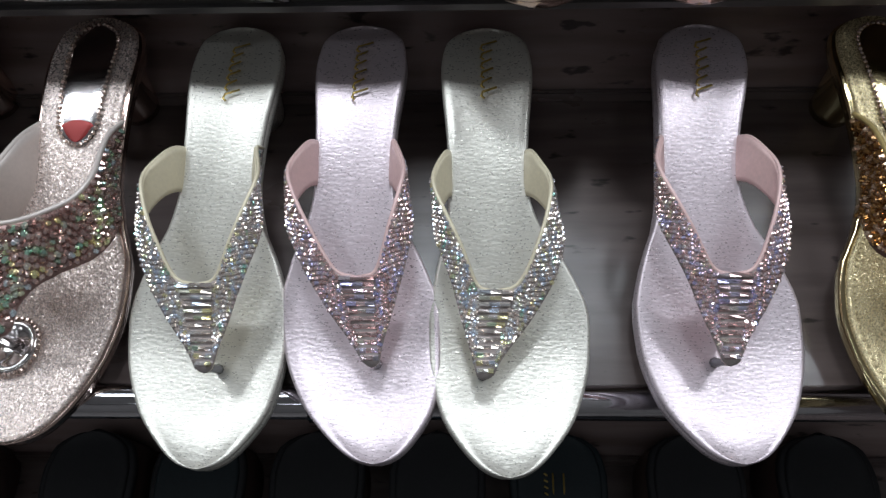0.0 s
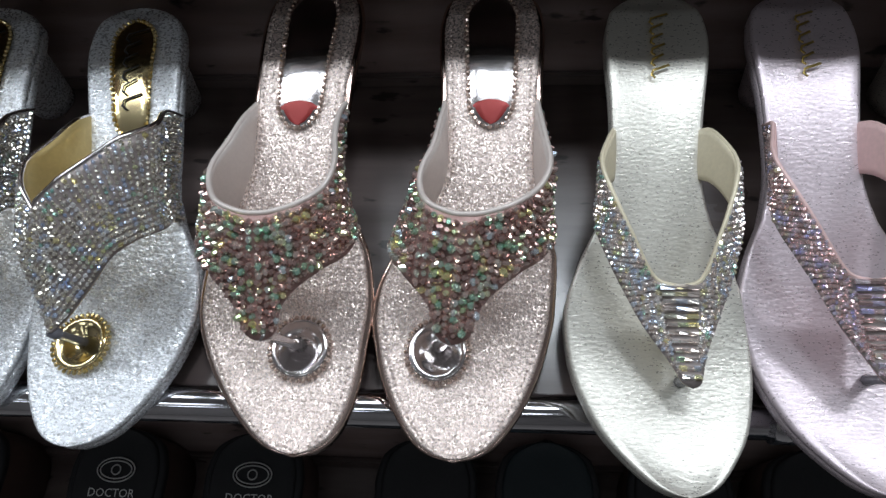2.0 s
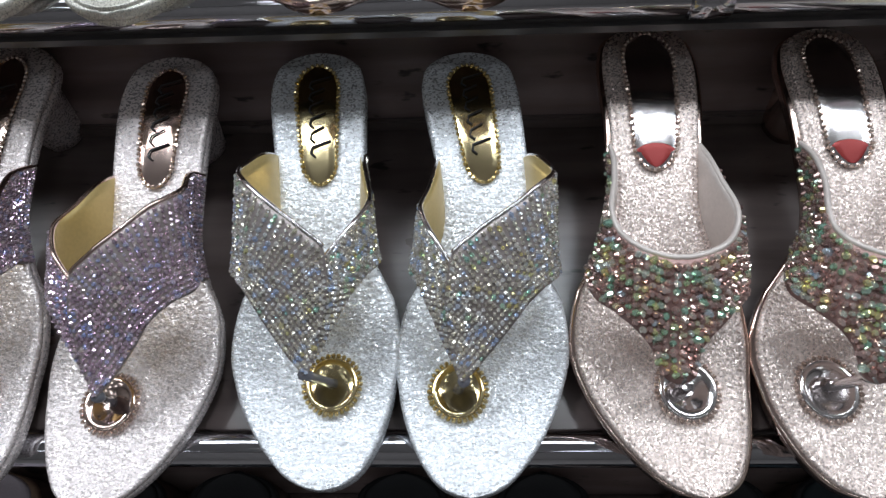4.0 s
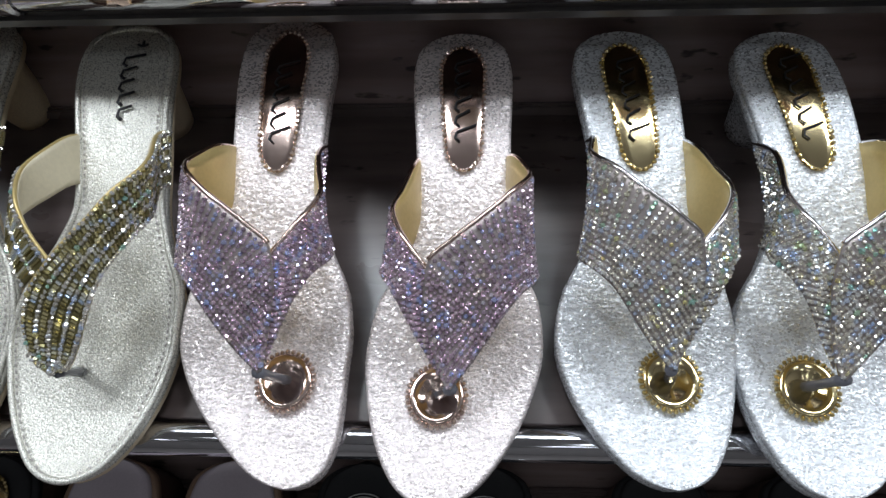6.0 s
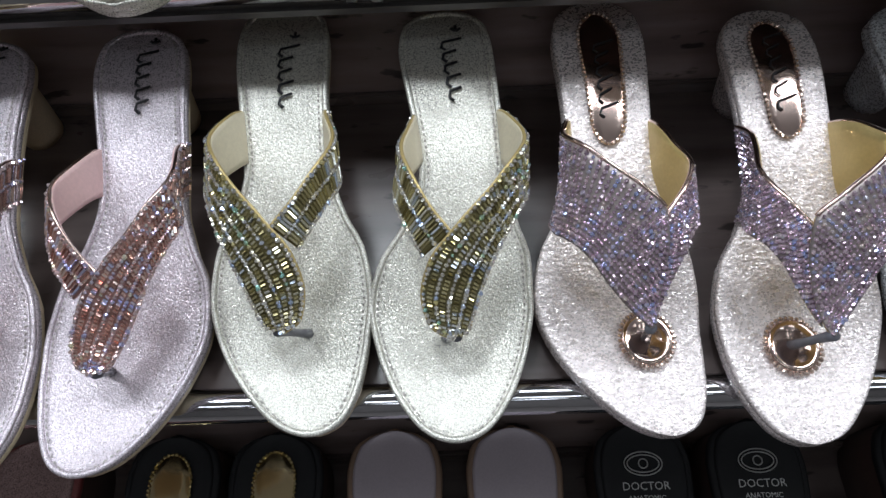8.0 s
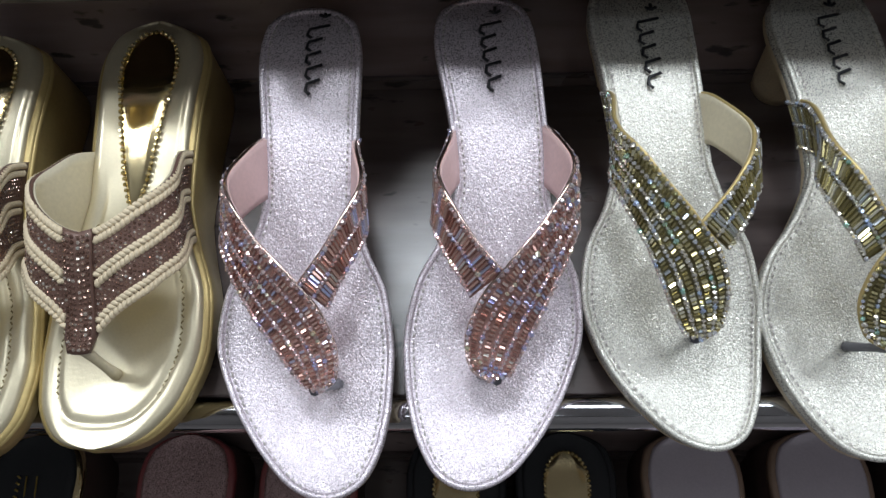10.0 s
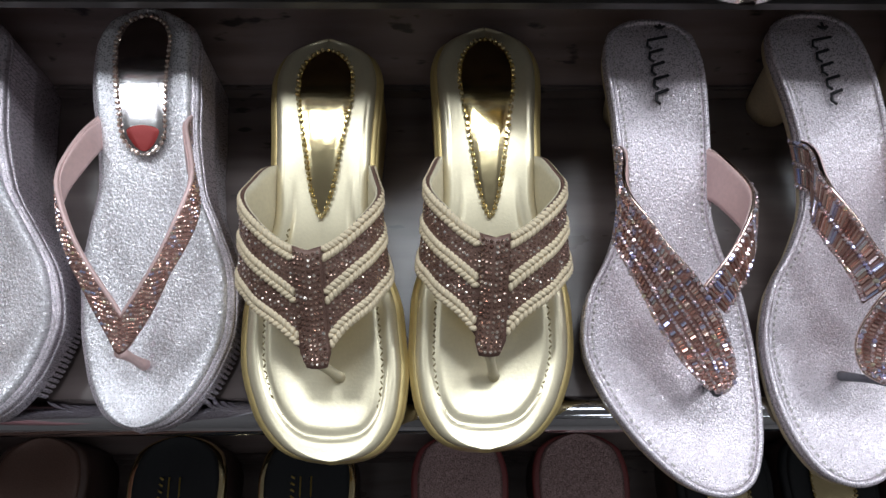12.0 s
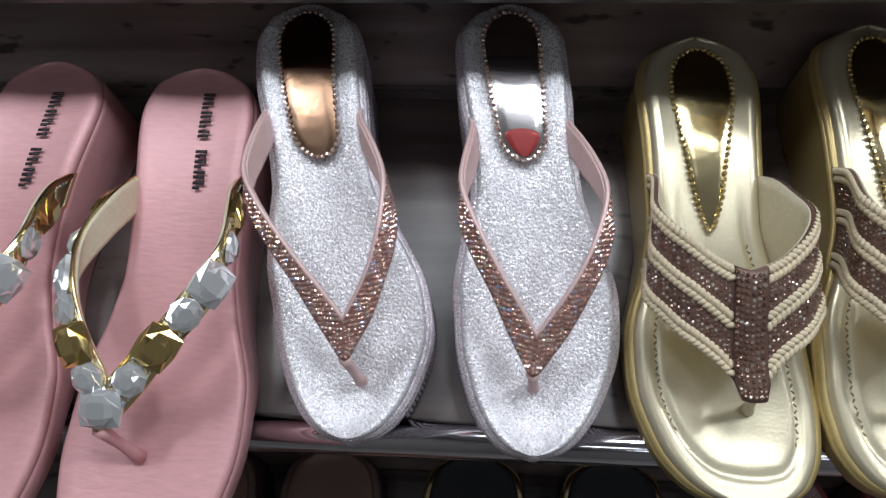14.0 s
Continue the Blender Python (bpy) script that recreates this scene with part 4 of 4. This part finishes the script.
        for nm, rb, lines in (("strap", st, (0.03, 0.27, 0.50, 0.73, 0.97)), ("under_strap", tuck, (0.05, 0.50, 0.95))):
            band = part(nm, rb.sheet(0.0008, -0.0006), mats[1], shoe)
            part("lining", rb.sheet(-0.0007, -0.0016), mats[2], band, "smooth pale lining")
            part("piping", rb.edge(1.0, 0.0010), mats[3], band, "metallic edge")
            for v0, v1 in zip(lines, lines[1:]):
                ob = part("baguette_cover", cross_bars(rb, v0 + 0.07, v1 - 0.07, 0.0018, -0.97, 0.97), mats[0], band, "rows of long glass stones")
                ob["kind"] = "stuff"
            rows = [q for v in lines for q in rb.places(0.0021, None, -0.98, 0.98, 1.0, 0.001, v - 0.02, v + 0.02)]
            if nm == "strap":
                tip = -0.985 * side
                rows += [(rb.at(tip, v, 0.001), rb.normal(tip, v), Vector((1, 0, 0))) for v in (0.2, 0.4, 0.6, 0.8)]
            stone_part("rhinestone_cover", rows, 0.00125, mats[4], band, "single rows of bright rhinestones", 0.2, 6, 0.7)
        toe_post(shoe, st, post - 0.012 * side, 0.002 + slip, GREY_POST, 0.0024, -0.93 * side)
        mark(last, script_mark(0.182, 5, 0.0085, 0.0046, 0.002, 0.2, True), 0.0003, 0.0009, INK, shoe, "dark printed mark in plain strokes")
    elif style == "braid":
        part("footbed", padded(last, -0.002, 0.010, 0.0050, 0.0115, 0.0011, 0.0016, 0.105), bed, shoe, "padded gold insole")
        part("welt", slab(last, 0.0016, -0.0055, 0.0040, 0.002), GOLD_LINING, shoe, "gold sole edge")
        under(shoe, last, mats[3], mats[3], True, welt=0.0008)
        pts = [last.on(0.080 - 0.086 * i / 60, -1, -0.0012, 0.0115) for i in range(61)]
        tip = [Vector((last.mid(-0.008) + (last.half(-0.008) - 0.0110) * math.cos(math.pi + math.pi * i / 30), -0.006 - 0.0135 * math.sin(math.pi * i / 30), last.top(-0.012) - 0.0014)) for i in range(31)]
        pts += tip + [last.on(-0.006 + 0.086 * i / 60, 1, -0.0012, 0.0115) for i in range(61)]
        ticks = [(p, n, (t + n.cross(t) * (0.8 if k % 2 else -0.8)).normalized()) for k, (p, n, t) in enumerate(beads_along(pts, 0, 0.0019))]
        sv, sf = plaits(ticks, 0.0027, 0.0005)
        seam = part("stitching", mesh_from(sv, sf, "stitching"), DARK_THREAD, shoe, "zigzag olive stitch line")
        seam["kind"] = "stuff"
        st = Strap(last, R_BRAID, F_BRAID, post, 0.92, side, 1.04, slip)
        band = part("strap", st.sheet(0.0010, -0.0008), mats[1], shoe)
        part("lining", st.sheet(-0.0010, -0.0018), mats[2], band, "cream lining")
        for lo, hi in ((0.0, 0.16), (0.42, 0.60), (0.84, 1.0)):
            v = (lo + hi) / 2
            for sgn in (-1, 1):
                pl = []
                for dv, lean in ((-0.042, 0.9), (0.042, -0.9)):
                    for p, n, t in st.places(0.0023, None, *((0.12, 0.97) if sgn > 0 else (-0.97, -0.12)), 1.0, 0.0008, v + dv - 0.02, v + dv + 0.02):
                        pl.append((p, n, (t + n.cross(t) * lean).normalized()))
                pv, pf = plaits(pl, 0.0042, 0.00145)
                ob = part("braid", mesh_from(pv, pf, "braid"), BRAID, band, "beige plaited braid")
                ob["kind"] = "stuff"
        keep = lambda p, v: abs(p) > 0.11 and (0.18 < v < 0.41 or 0.62 < v < 0.83)
        stone_part("rhinestone_cover", st.places(0.0021, keep, -0.96, 0.96, 0.0021), 0.00095, mats[0], band, "rows of small brown stones")
        bar = part("centre_bar", st.sheet(0.0026, 0.0008, 8, 12, 0.0, 1.0, -0.098, 0.098), BROWN_BAND, band, "brown beaded centre bar")
        stone_part("bar_cover", st.places(0.0021, None, -0.088, 0.088, 0.0024, 0.0026, 0.02, 0.98), 0.00095, mats[0], bar, "rows of small brown stones")
        toe_post(shoe, st, post + 0.006 * side, 0.004, CREAM_LINING, 0.0026)
        pl, rim = plaque(last, 0.085, last.heel - 0.008, 0.0035, 0.0150, 0.0003, 0.2)
        plate = part("heel_plate", pl, GOLD_FOIL, shoe, "shiny gold foil heel patch")
        stone_part("beaded_rim", beads_along(fine_line(rim), 0, 0.0028), 0.0013, S_GOLDB, plate, "row of tiny gold beads")
    elif style == "vee":
        part("footbed", slab(last, -0.001, 0, 0.006, 0.0035, 0.0038), bed, shoe)
        part("welt", slab(last, 0.0022, -0.0050, 0.0040, 0.0018), mats[3], shoe, "pale moulded rim")
        under(shoe, last, mats[3], mats[3], True, welt=0.0016)
        part("ridge_band", sole_ridges(last, 0.0016), mats[3], shoe, "fine moulded ridges round the sole")["kind"] = "stuff"
        part("sole_rib", slab(last, 0.0024, -0.0105, 0.0012, 0.0006), mats[3], shoe, "moulded rib of the sole")
        st = Strap(last, R_VEE, F_VEE, post, 0.80, side, 1.0, slip)
        band = part("strap", st.sheet(0.0010, -0.0008), mats[1], shoe)
        part("lining", st.sheet(-0.0010, -0.0018), mats[2], band, "pink lining")
        part("piping", st.edge(1.0, 0.0012), mats[2], band, "pink piped edge")
        stone_part("bead_cover", st.places(0.0023, None, -0.96, 0.96, 0.0021), 0.00105, mats[0], band, "rows of copper coloured beads", 0.1)
        toe_post(shoe, st, post + 0.003 * side, 0.010, PINK_LINING, 0.0026)
        pl, rim = plaque(last, 0.112, last.heel - 0.006, 0.0105, 0.0142, 0.0008)
        plate = part("heel_plate", pl, mats[4], shoe, "shiny foil heel patch with a beaded rim")
        if mats[4] is SILVER_FOIL:
            pr, rr = plaque(last, 0.1135, 0.127, 0.0070, 0.0095, 0.0011, 0.8)
            part("red_patch", pr, RED_FOIL, plate, "red printed tip")
        stone_part("beaded_rim", beads_along(fine_line(rim), 0, 0.0028), 0.0013, S_ROSEB, plate, "row of tiny metal beads")
    elif style == "gem":
        part("footbed", slab(last, 0, 0, 0.006, 0.0040, 0.0018), bed, shoe)
        under(shoe, last, bed, BROWN_SOLE, True, welt=0.001)
        st = Strap(last, R_VEE, [(p, a - 0.004) for p, a in F_VEE], post, 0.85, side, 1.06, slip)
        band = part("strap", st.sheet(0.0014, -0.0008), GOLD_FOIL, shoe, "gold strap carrying large stones")
        part("lining", st.sheet(-0.0009, -0.0022), mats[2], band, "beige lining")
        for v in (0.0, 1.0):
            part("piping", st.edge(v, 0.0011), GOLD_FOIL, band)
        for k in range(13):
            p = -0.86 + 1.72 * k / 12
            n = st.normal(p, 0.5)
            t = (st.at(p + 0.02, 0.5) - st.at(p - 0.02, 0.5)).normalized()
            c = st.at(p, 0.5, 0.0012)
            square = k % 2 == 0
            v, f = cut_stone(c, n, t, 0.0086 if square else 0.0072, square)
            part("gem", mesh_from(v, f, "gem", False), AMBER_GEM if k % 4 == 0 else CLEAR_GEM, band, "large amber glass stone" if k % 4 == 0 else "large clear glass stone")
        stone_part("rhinestone_cover", [q for v in (0.14, 0.86) for q in st.places(0.0024, None, -0.95, 0.95, 1.0, 0.0014, v - 0.02, v + 0.02)], 0.0009, S_SILVER, band, "rows of tiny clear stones")
        toe_post(shoe, st, post + 0.010, 0.000, PINK_FABRIC, 0.003)
        mark(last, bar_mark(0.180, 0.0056, 10, 0.0030, 0.006, 5), 0.0003, 0.00085, INK, shoe, "dark printed mark in plain strokes")
    else:
        part("footbed", slab(last, -0.0015, 0, 0.0045, 0.0030, 0.0014), bed, shoe)
        part("welt", slab(last, 0.0026, -0.0020, 0.0060, 0.0024), mats[3], shoe)
        under(shoe, last, mats[3] if tier == "upper" else BROWN_SOLE, BROWN_SOLE, tier != "upper")
        st = Strap(last, R_WIDE, F_WIDE, post, 1.0, side, 1.0, slip)
        band = part("strap", st.sheet(0.0012, -0.0006), mats[1], shoe)
        part("lining", st.sheet(-0.0007, -0.0016), mats[2], band)
        if mats[4] is GOLD_FOIL:
            pl, rim = plaque(last, 0.100, last.heel - 0.012, 0.0095, 0.0140, 0.0008)
            plate = part("heel_plate", pl, GOLD_FOIL, shoe, "shiny gold foil heel patch")
            stone_part("beaded_rim", beads_along(fine_line(rim), 0, 0.0026), 0.0012, S_GOLDB, plate, "row of gold beads")
        elif mats[4] is PALE_INK:
            oval = [[(0.0125 * math.cos(t), last.heel - 0.026 + 0.0075 * math.sin(t)) for t in [k * math.pi / 12 for k in range(25)]],
                    [(0.0105 * math.cos(t), last.heel - 0.026 + 0.0055 * math.sin(t)) for t in [k * math.pi / 12 for k in range(25)]],
                    [(0.003 * math.cos(t), last.heel - 0.026 + 0.003 * math.sin(t)) for t in [k * math.pi / 6 for k in range(13)]]]
            for words, size, down in (("DOCTOR", 0.0072, 0.0425), ("ANATOMIC", 0.0046, 0.0490), ("IN SOLE", 0.0046, 0.0552), ("UPPER", 0.0034, 0.0705), ("M.R.P.", 0.0048, 0.0990)):
                printed_word(words, size, last, last.heel - down, 0.0006, PALE_INK, shoe)
            hide = [[(0.0095 * math.cos(t) * (1 + 0.20 * math.cos(4 * t + math.pi)), last.heel - 0.077 + 0.017 * math.sin(t) * (1 + 0.12 * math.cos(4 * t))) for t in [k * math.pi / 20 for k in range(41)]]]
            hide += [[(-0.004, last.heel - b), (0.004, last.heel - b)] for b in (0.078, 0.085)]
            mark(last, oval + hide, 0.0002, 0.00045, PALE_INK, shoe, "silver printed oval mark and hide outline")
        elif mats[4] is GOLD_INK:
            bars = [[(-0.004 + 0.007 * k, last.heel - 0.026), (-0.004 + 0.007 * k, last.heel - 0.085)] for k in range(2)]
            bars += [[(-0.010, last.heel - 0.026 - 0.004 * i), (-0.0075, last.heel - 0.0275 - 0.004 * i)] for i in range(14)]
            mark(last, bars, 0.0002, 0.0006, GOLD_INK, shoe, "pale gold printed bars")
    return shoe


A_CREAM = (S_AB, STONE_BED, CREAM_LINING, None, None)
A_PINK = (S_ABROSE, STONE_BED, PINK_LINING, None, None)
B_ROSE = (S_BEAD, ROSE_BED, PALE_LINING, ROSE_FOIL, SILVER_FOIL)
B_GOLD = (S_AMBER, BROWN_BAND, GOLD_LINING, GOLD_FOIL, GOLD_FOIL)
C_SILVER = (S_SILVER, STONE_BED, GOLD_LINING, SILVER_FOIL, GOLD_FOIL)
C_ROSE = (S_LILAC, STONE_BED, GOLD_LINING, ROSE_FOIL, ROSE_FOIL)
D_OLIVE = (S_OLIVE, OLIVE_BED, CREAM_LINING, GOLD_LINING, S_SILVER)
D_COPPER = (S_COPPER, COPPER_BED, PINK_LINING, ROSE_FOIL, S_ABROSE)
E_GOLD = (S_BROWN, BROWN_BAND, CREAM_LINING, GOLD_LINING, GOLD_FOIL)
F_SILVER = (S_COPPER, COPPER_BED, PINK_LINING, LILAC_SHIMMER, SILVER_FOIL)
F_BROWN = (S_COPPER, COPPER_BED, PINK_LINING, LILAC_SHIMMER, BROWN_FOIL)
G_PINK = (None, GOLD_FOIL, CREAM_LINING, PINK_FABRIC, None)

L_CREAM = "cream satin thong sandal with a V-shaped rhinestone strap"
L_PINK = "pale pink satin thong sandal with a V-shaped rhinestone strap"
L_BEAD = "rose-gold glitter sandal with a broad brown and green beaded strap"
L_SILVER = "silver crackle thong sandal with crossed rhinestone bands and gold heel patch"
L_ROSE = "rose crackle thong sandal with lilac rhinestone bands and rose foil patch"
L_OLIVE = "cream shimmer stitched sandal with olive rhinestone leaf strap"
L_COPPER = "pale lilac shimmer stitched sandal with copper rhinestone leaf strap"
L_GOLD = "padded gold leather thong sandal with braided brown and beige strap"
L_VEE = "silver glitter wedge thong sandal with thin copper bead strap"
L_GEM = "pink satin thong sandal with large clear and amber stones"

sandal("bead", "gold glitter sandal with an amber beaded strap and gold foil patch", "main", 0.503, -0.036, 0.198, -0.004, -0.004, -0.006, 0.004, 1, GOLD_GLITTER, B_GOLD)
sandal("thong", L_PINK, "main", 0.395, -0.045, 0.195, 0.000, -0.006, 0.003, -0.005, 1, PINK_SATIN, A_PINK)
sandal("thong", L_CREAM, "main", 0.286, -0.052, 0.194, -0.002, -0.010, -0.010, -0.014, 1, CREAM_SATIN, A_CREAM)
sandal("thong", L_PINK, "main", 0.208, -0.046, 0.197, 0.011, -0.005, -0.003, 0.010, 1, PINK_SATIN, A_PINK)
sandal("thong", L_CREAM, "main", 0.127, -0.049, 0.197, 0.007, 0.002, 0.006, 0.009, 1, CREAM_SATIN, A_CREAM)
sandal("bead", L_BEAD, "main", 0.036, -0.037, 0.204, -0.002, 0.013, 0.013, -0.003, 1, ROSE_GLITTER, B_ROSE, hole=-0.011)
sandal("bead", L_BEAD, "main", -0.0515, -0.037, 0.209, 0.013, 0.002, 0.005, 0.001, -1, ROSE_GLITTER, B_ROSE, hole=0.0105)
sandal("cross", L_SILVER, "main", -0.139, -0.037, 0.195, -0.006, 0.003, -0.006, -0.012, 1, SILVER_CRACKLE, C_SILVER)
sandal("cross", L_SILVER, "main", -0.223, -0.034, 0.197, 0.008, 0.001, -0.005, 0.006, -1, SILVER_CRACKLE, C_SILVER, hole=0.010)
sandal("cross", L_ROSE, "main", -0.315, -0.043, 0.197, -0.009, 0.004, 0.003, -0.002, 1, ROSE_CRACKLE, C_ROSE, hole=-0.008)
sandal("cross", L_ROSE, "main", -0.4095, -0.037, 0.209, 0.019, 0.002, 0.002, 0.013, -1, ROSE_CRACKLE, C_ROSE)
sandal("leaf", L_OLIVE, "main", -0.497, -0.036, 0.203, 0.001, 0.009, 0.001, 0.009, 1, CREAM_SHIMMER, D_OLIVE)
sandal("leaf", L_OLIVE, "main", -0.5815, -0.031, 0.212, 0.012, -0.002, -0.008, -0.003, -1, CREAM_SHIMMER, D_OLIVE)
sandal("leaf", L_COPPER, "main", -0.669, -0.048, 0.199, -0.013, 0.005, -0.003, 0.005, 1, LILAC_SHIMMER, D_COPPER)
sandal("leaf", L_COPPER, "main", -0.763, -0.052, 0.194, 0.016, 0.002, 0.000, 0.006, -1, LILAC_SHIMMER, D_COPPER)
sandal("braid", L_GOLD, "main", -0.8525, -0.031, 0.198, -0.005, 0.000, 0.000, -0.006, 1, GOLD_LEATHER, E_GOLD)
sandal("braid", L_GOLD, "main", -0.9385, -0.036, 0.190, 0.008, -0.002, -0.002, 0.004, 1, GOLD_LEATHER, E_GOLD)
sandal("vee", L_VEE, "main", -1.0215, -0.020, 0.199, -0.002, -0.006, -0.015, -0.005, 1, SILVER_GLITTER, F_SILVER)
sandal("vee", "silver glitter wedge thong sandal with a brown foil heel patch", "main", -1.108, -0.016, 0.199, 0.001, -0.017, -0.032, 0.003, 1, SILVER_GLITTER, F_BROWN)
sandal("gem", L_GEM, "main", -1.197, -0.048, 0.197, -0.004, 0.002, -0.001, -0.014, 1, PINK_FABRIC, G_PINK, slide=-0.027)
sandal("gem", L_GEM, "main", -1.290, -0.048, 0.201, -0.002, 0.002, 0.010, -0.014, 1, PINK_FABRIC, G_PINK, slide=-0.027)

# lower shelf: dark and plain pairs
LOW = "sandals on the lower shelf"
BLACK_PLAIN = (None, BLACK_LEATHER, BLACK_LEATHER, BLACK_LEATHER, None)
BLACK_OVAL = (None, BLACK_LEATHER, BLACK_LEATHER, BLACK_LEATHER, PALE_INK)
BLACK_GOLD = (None, BLACK_LEATHER, BLACK_LEATHER, BLACK_LEATHER, GOLD_FOIL)
RIM_GOLD = (None, BLACK_LEATHER, BLACK_LEATHER, GOLD_FOIL, GOLD_INK)
LILAC_LOW = (None, LILAC_LEATHER, LILAC_LEATHER, TAN_EDGE, None)
MAUVE_LOW = (None, MAUVE_GLITTER, PINK_LINING, RED_SOLE, None)
BROWN_LOW = (None, BROWN_BAND, BROWN_BAND, BROWN_SOLE, None)
TEAL_LOW = (None, NAVY_LEATHER, NAVY_LEATHER, NAVY_LEATHER, GOLD_INK)
for x, bed, mats, lab in (
        (0.50, BLACK_LEATHER, BLACK_PLAIN, "plain black leather slipper"), (0.415, BLACK_LEATHER, BLACK_PLAIN, "plain black leather slipper"),
        (0.325, NAVY_LEATHER, TEAL_LOW, "dark teal leather slipper with pale printed bars"), (0.245, BLACK_LEATHER, BLACK_PLAIN, "plain black leather slipper"),
        (0.165, BLACK_LEATHER, BLACK_PLAIN, "plain black leather slipper"), (0.085, NAVY_LEATHER, BLACK_PLAIN, "plain dark teal leather slipper"),
        (0.010, BLACK_LEATHER, BLACK_PLAIN, "plain black leather slipper"), (-0.10, BLACK_LEATHER, BLACK_OVAL, "black leather slipper with a silver oval mark"),
        (-0.19, BLACK_LEATHER, BLACK_OVAL, "black leather slipper with a silver oval mark"), (-0.30, BLACK_LEATHER, BLACK_OVAL, "black leather slipper with a silver oval mark"),
        (-0.375, BLACK_LEATHER, BLACK_OVAL, "black leather slipper with a silver oval mark"), (-0.46, LILAC_LEATHER, LILAC_LOW, "smooth grey lilac leather slipper"),
        (-0.54, LILAC_LEATHER, LILAC_LOW, "smooth grey lilac leather slipper"), (-0.62, BLACK_LEATHER, BLACK_GOLD, "black slipper with a beaded gold heel patch"),
        (-0.69, BLACK_LEATHER, BLACK_GOLD, "black slipper with a beaded gold heel patch"), (-0.785, MAUVE_GLITTER, MAUVE_LOW, "mauve glitter slipper with a dark red sole"),
        (-0.865, MAUVE_GLITTER, MAUVE_LOW, "mauve glitter slipper with a dark red sole"), (-0.965, BLACK_LEATHER, RIM_GOLD, "black slipper with gold rim and printed bars"),
        (-1.05, BLACK_LEATHER, RIM_GOLD, "black slipper with gold rim and printed bars"), (-1.14, BROWN_BAND, BROWN_LOW, "plain dark brown slipper on the shelf"),
        (-1.22, BROWN_BAND, BROWN_LOW, "plain dark brown slipper on the shelf")):
    sandal("flat", lab, "lower", x, -0.040, 0.198, 0.0, 0.0, 0.0, 0.0, 1, bed, mats, LOW, (0.022, 0.058))

# upper shelf: only toes come into view
UP = "sandals on the upper shelf"
WHITE_UP = (None, CREAM_SHIMMER, CREAM_LINING, CREAM_SHIMMER, None)
PINK_UP = (None, PINK_SATIN, PINK_LINING, ROSE_FOIL, None)
GOLD_UP = (None, GOLD_GLITTER, GOLD_LINING, GOLD_FOIL, None)
SILVER_UP = (None, SILVER_CRACKLE, PINK_LINING, SILVER_FOIL, None)
for x, tip, bed, mats, lab in (
        (0.371, -0.050, PINK_SATIN, PINK_UP, "pale pink satin slipper on the shelf"), (0.298, -0.051, PINK_SATIN, PINK_UP, "pale pink satin slipper on the shelf"),
        (-0.143, -0.033, PINK_SATIN, PINK_UP, "pale pink slipper with rose metal edge"), (-0.212, -0.033, PINK_SATIN, PINK_UP, "pale pink slipper with rose metal edge"),
        (-0.305, -0.037, CREAM_SHIMMER, WHITE_UP, "white shimmer slipper on the shelf"), (-0.376, -0.036, CREAM_SHIMMER, WHITE_UP, "white shimmer slipper on the shelf"),
        (-0.465, -0.038, PINK_SATIN, PINK_UP, "pale pink satin slipper on the shelf"), (-0.646, -0.046, CREAM_SHIMMER, WHITE_UP, "white shimmer slipper on the shelf"),
        (-0.744, -0.045, SILVER_CRACKLE, SILVER_UP, "silver crackle slipper on the shelf"), (-0.828, -0.039, GOLD_GLITTER, GOLD_UP, "gold glitter slipper with gold edge"),
        (-0.899, -0.040, GOLD_GLITTER, GOLD_UP, "gold glitter slipper with gold edge")):
    sandal("flat", lab, "upper", x, tip + 0.003, tip + 0.238, 0.0, 0.0, 0.0, 0.0, 1, bed, mats, UP)
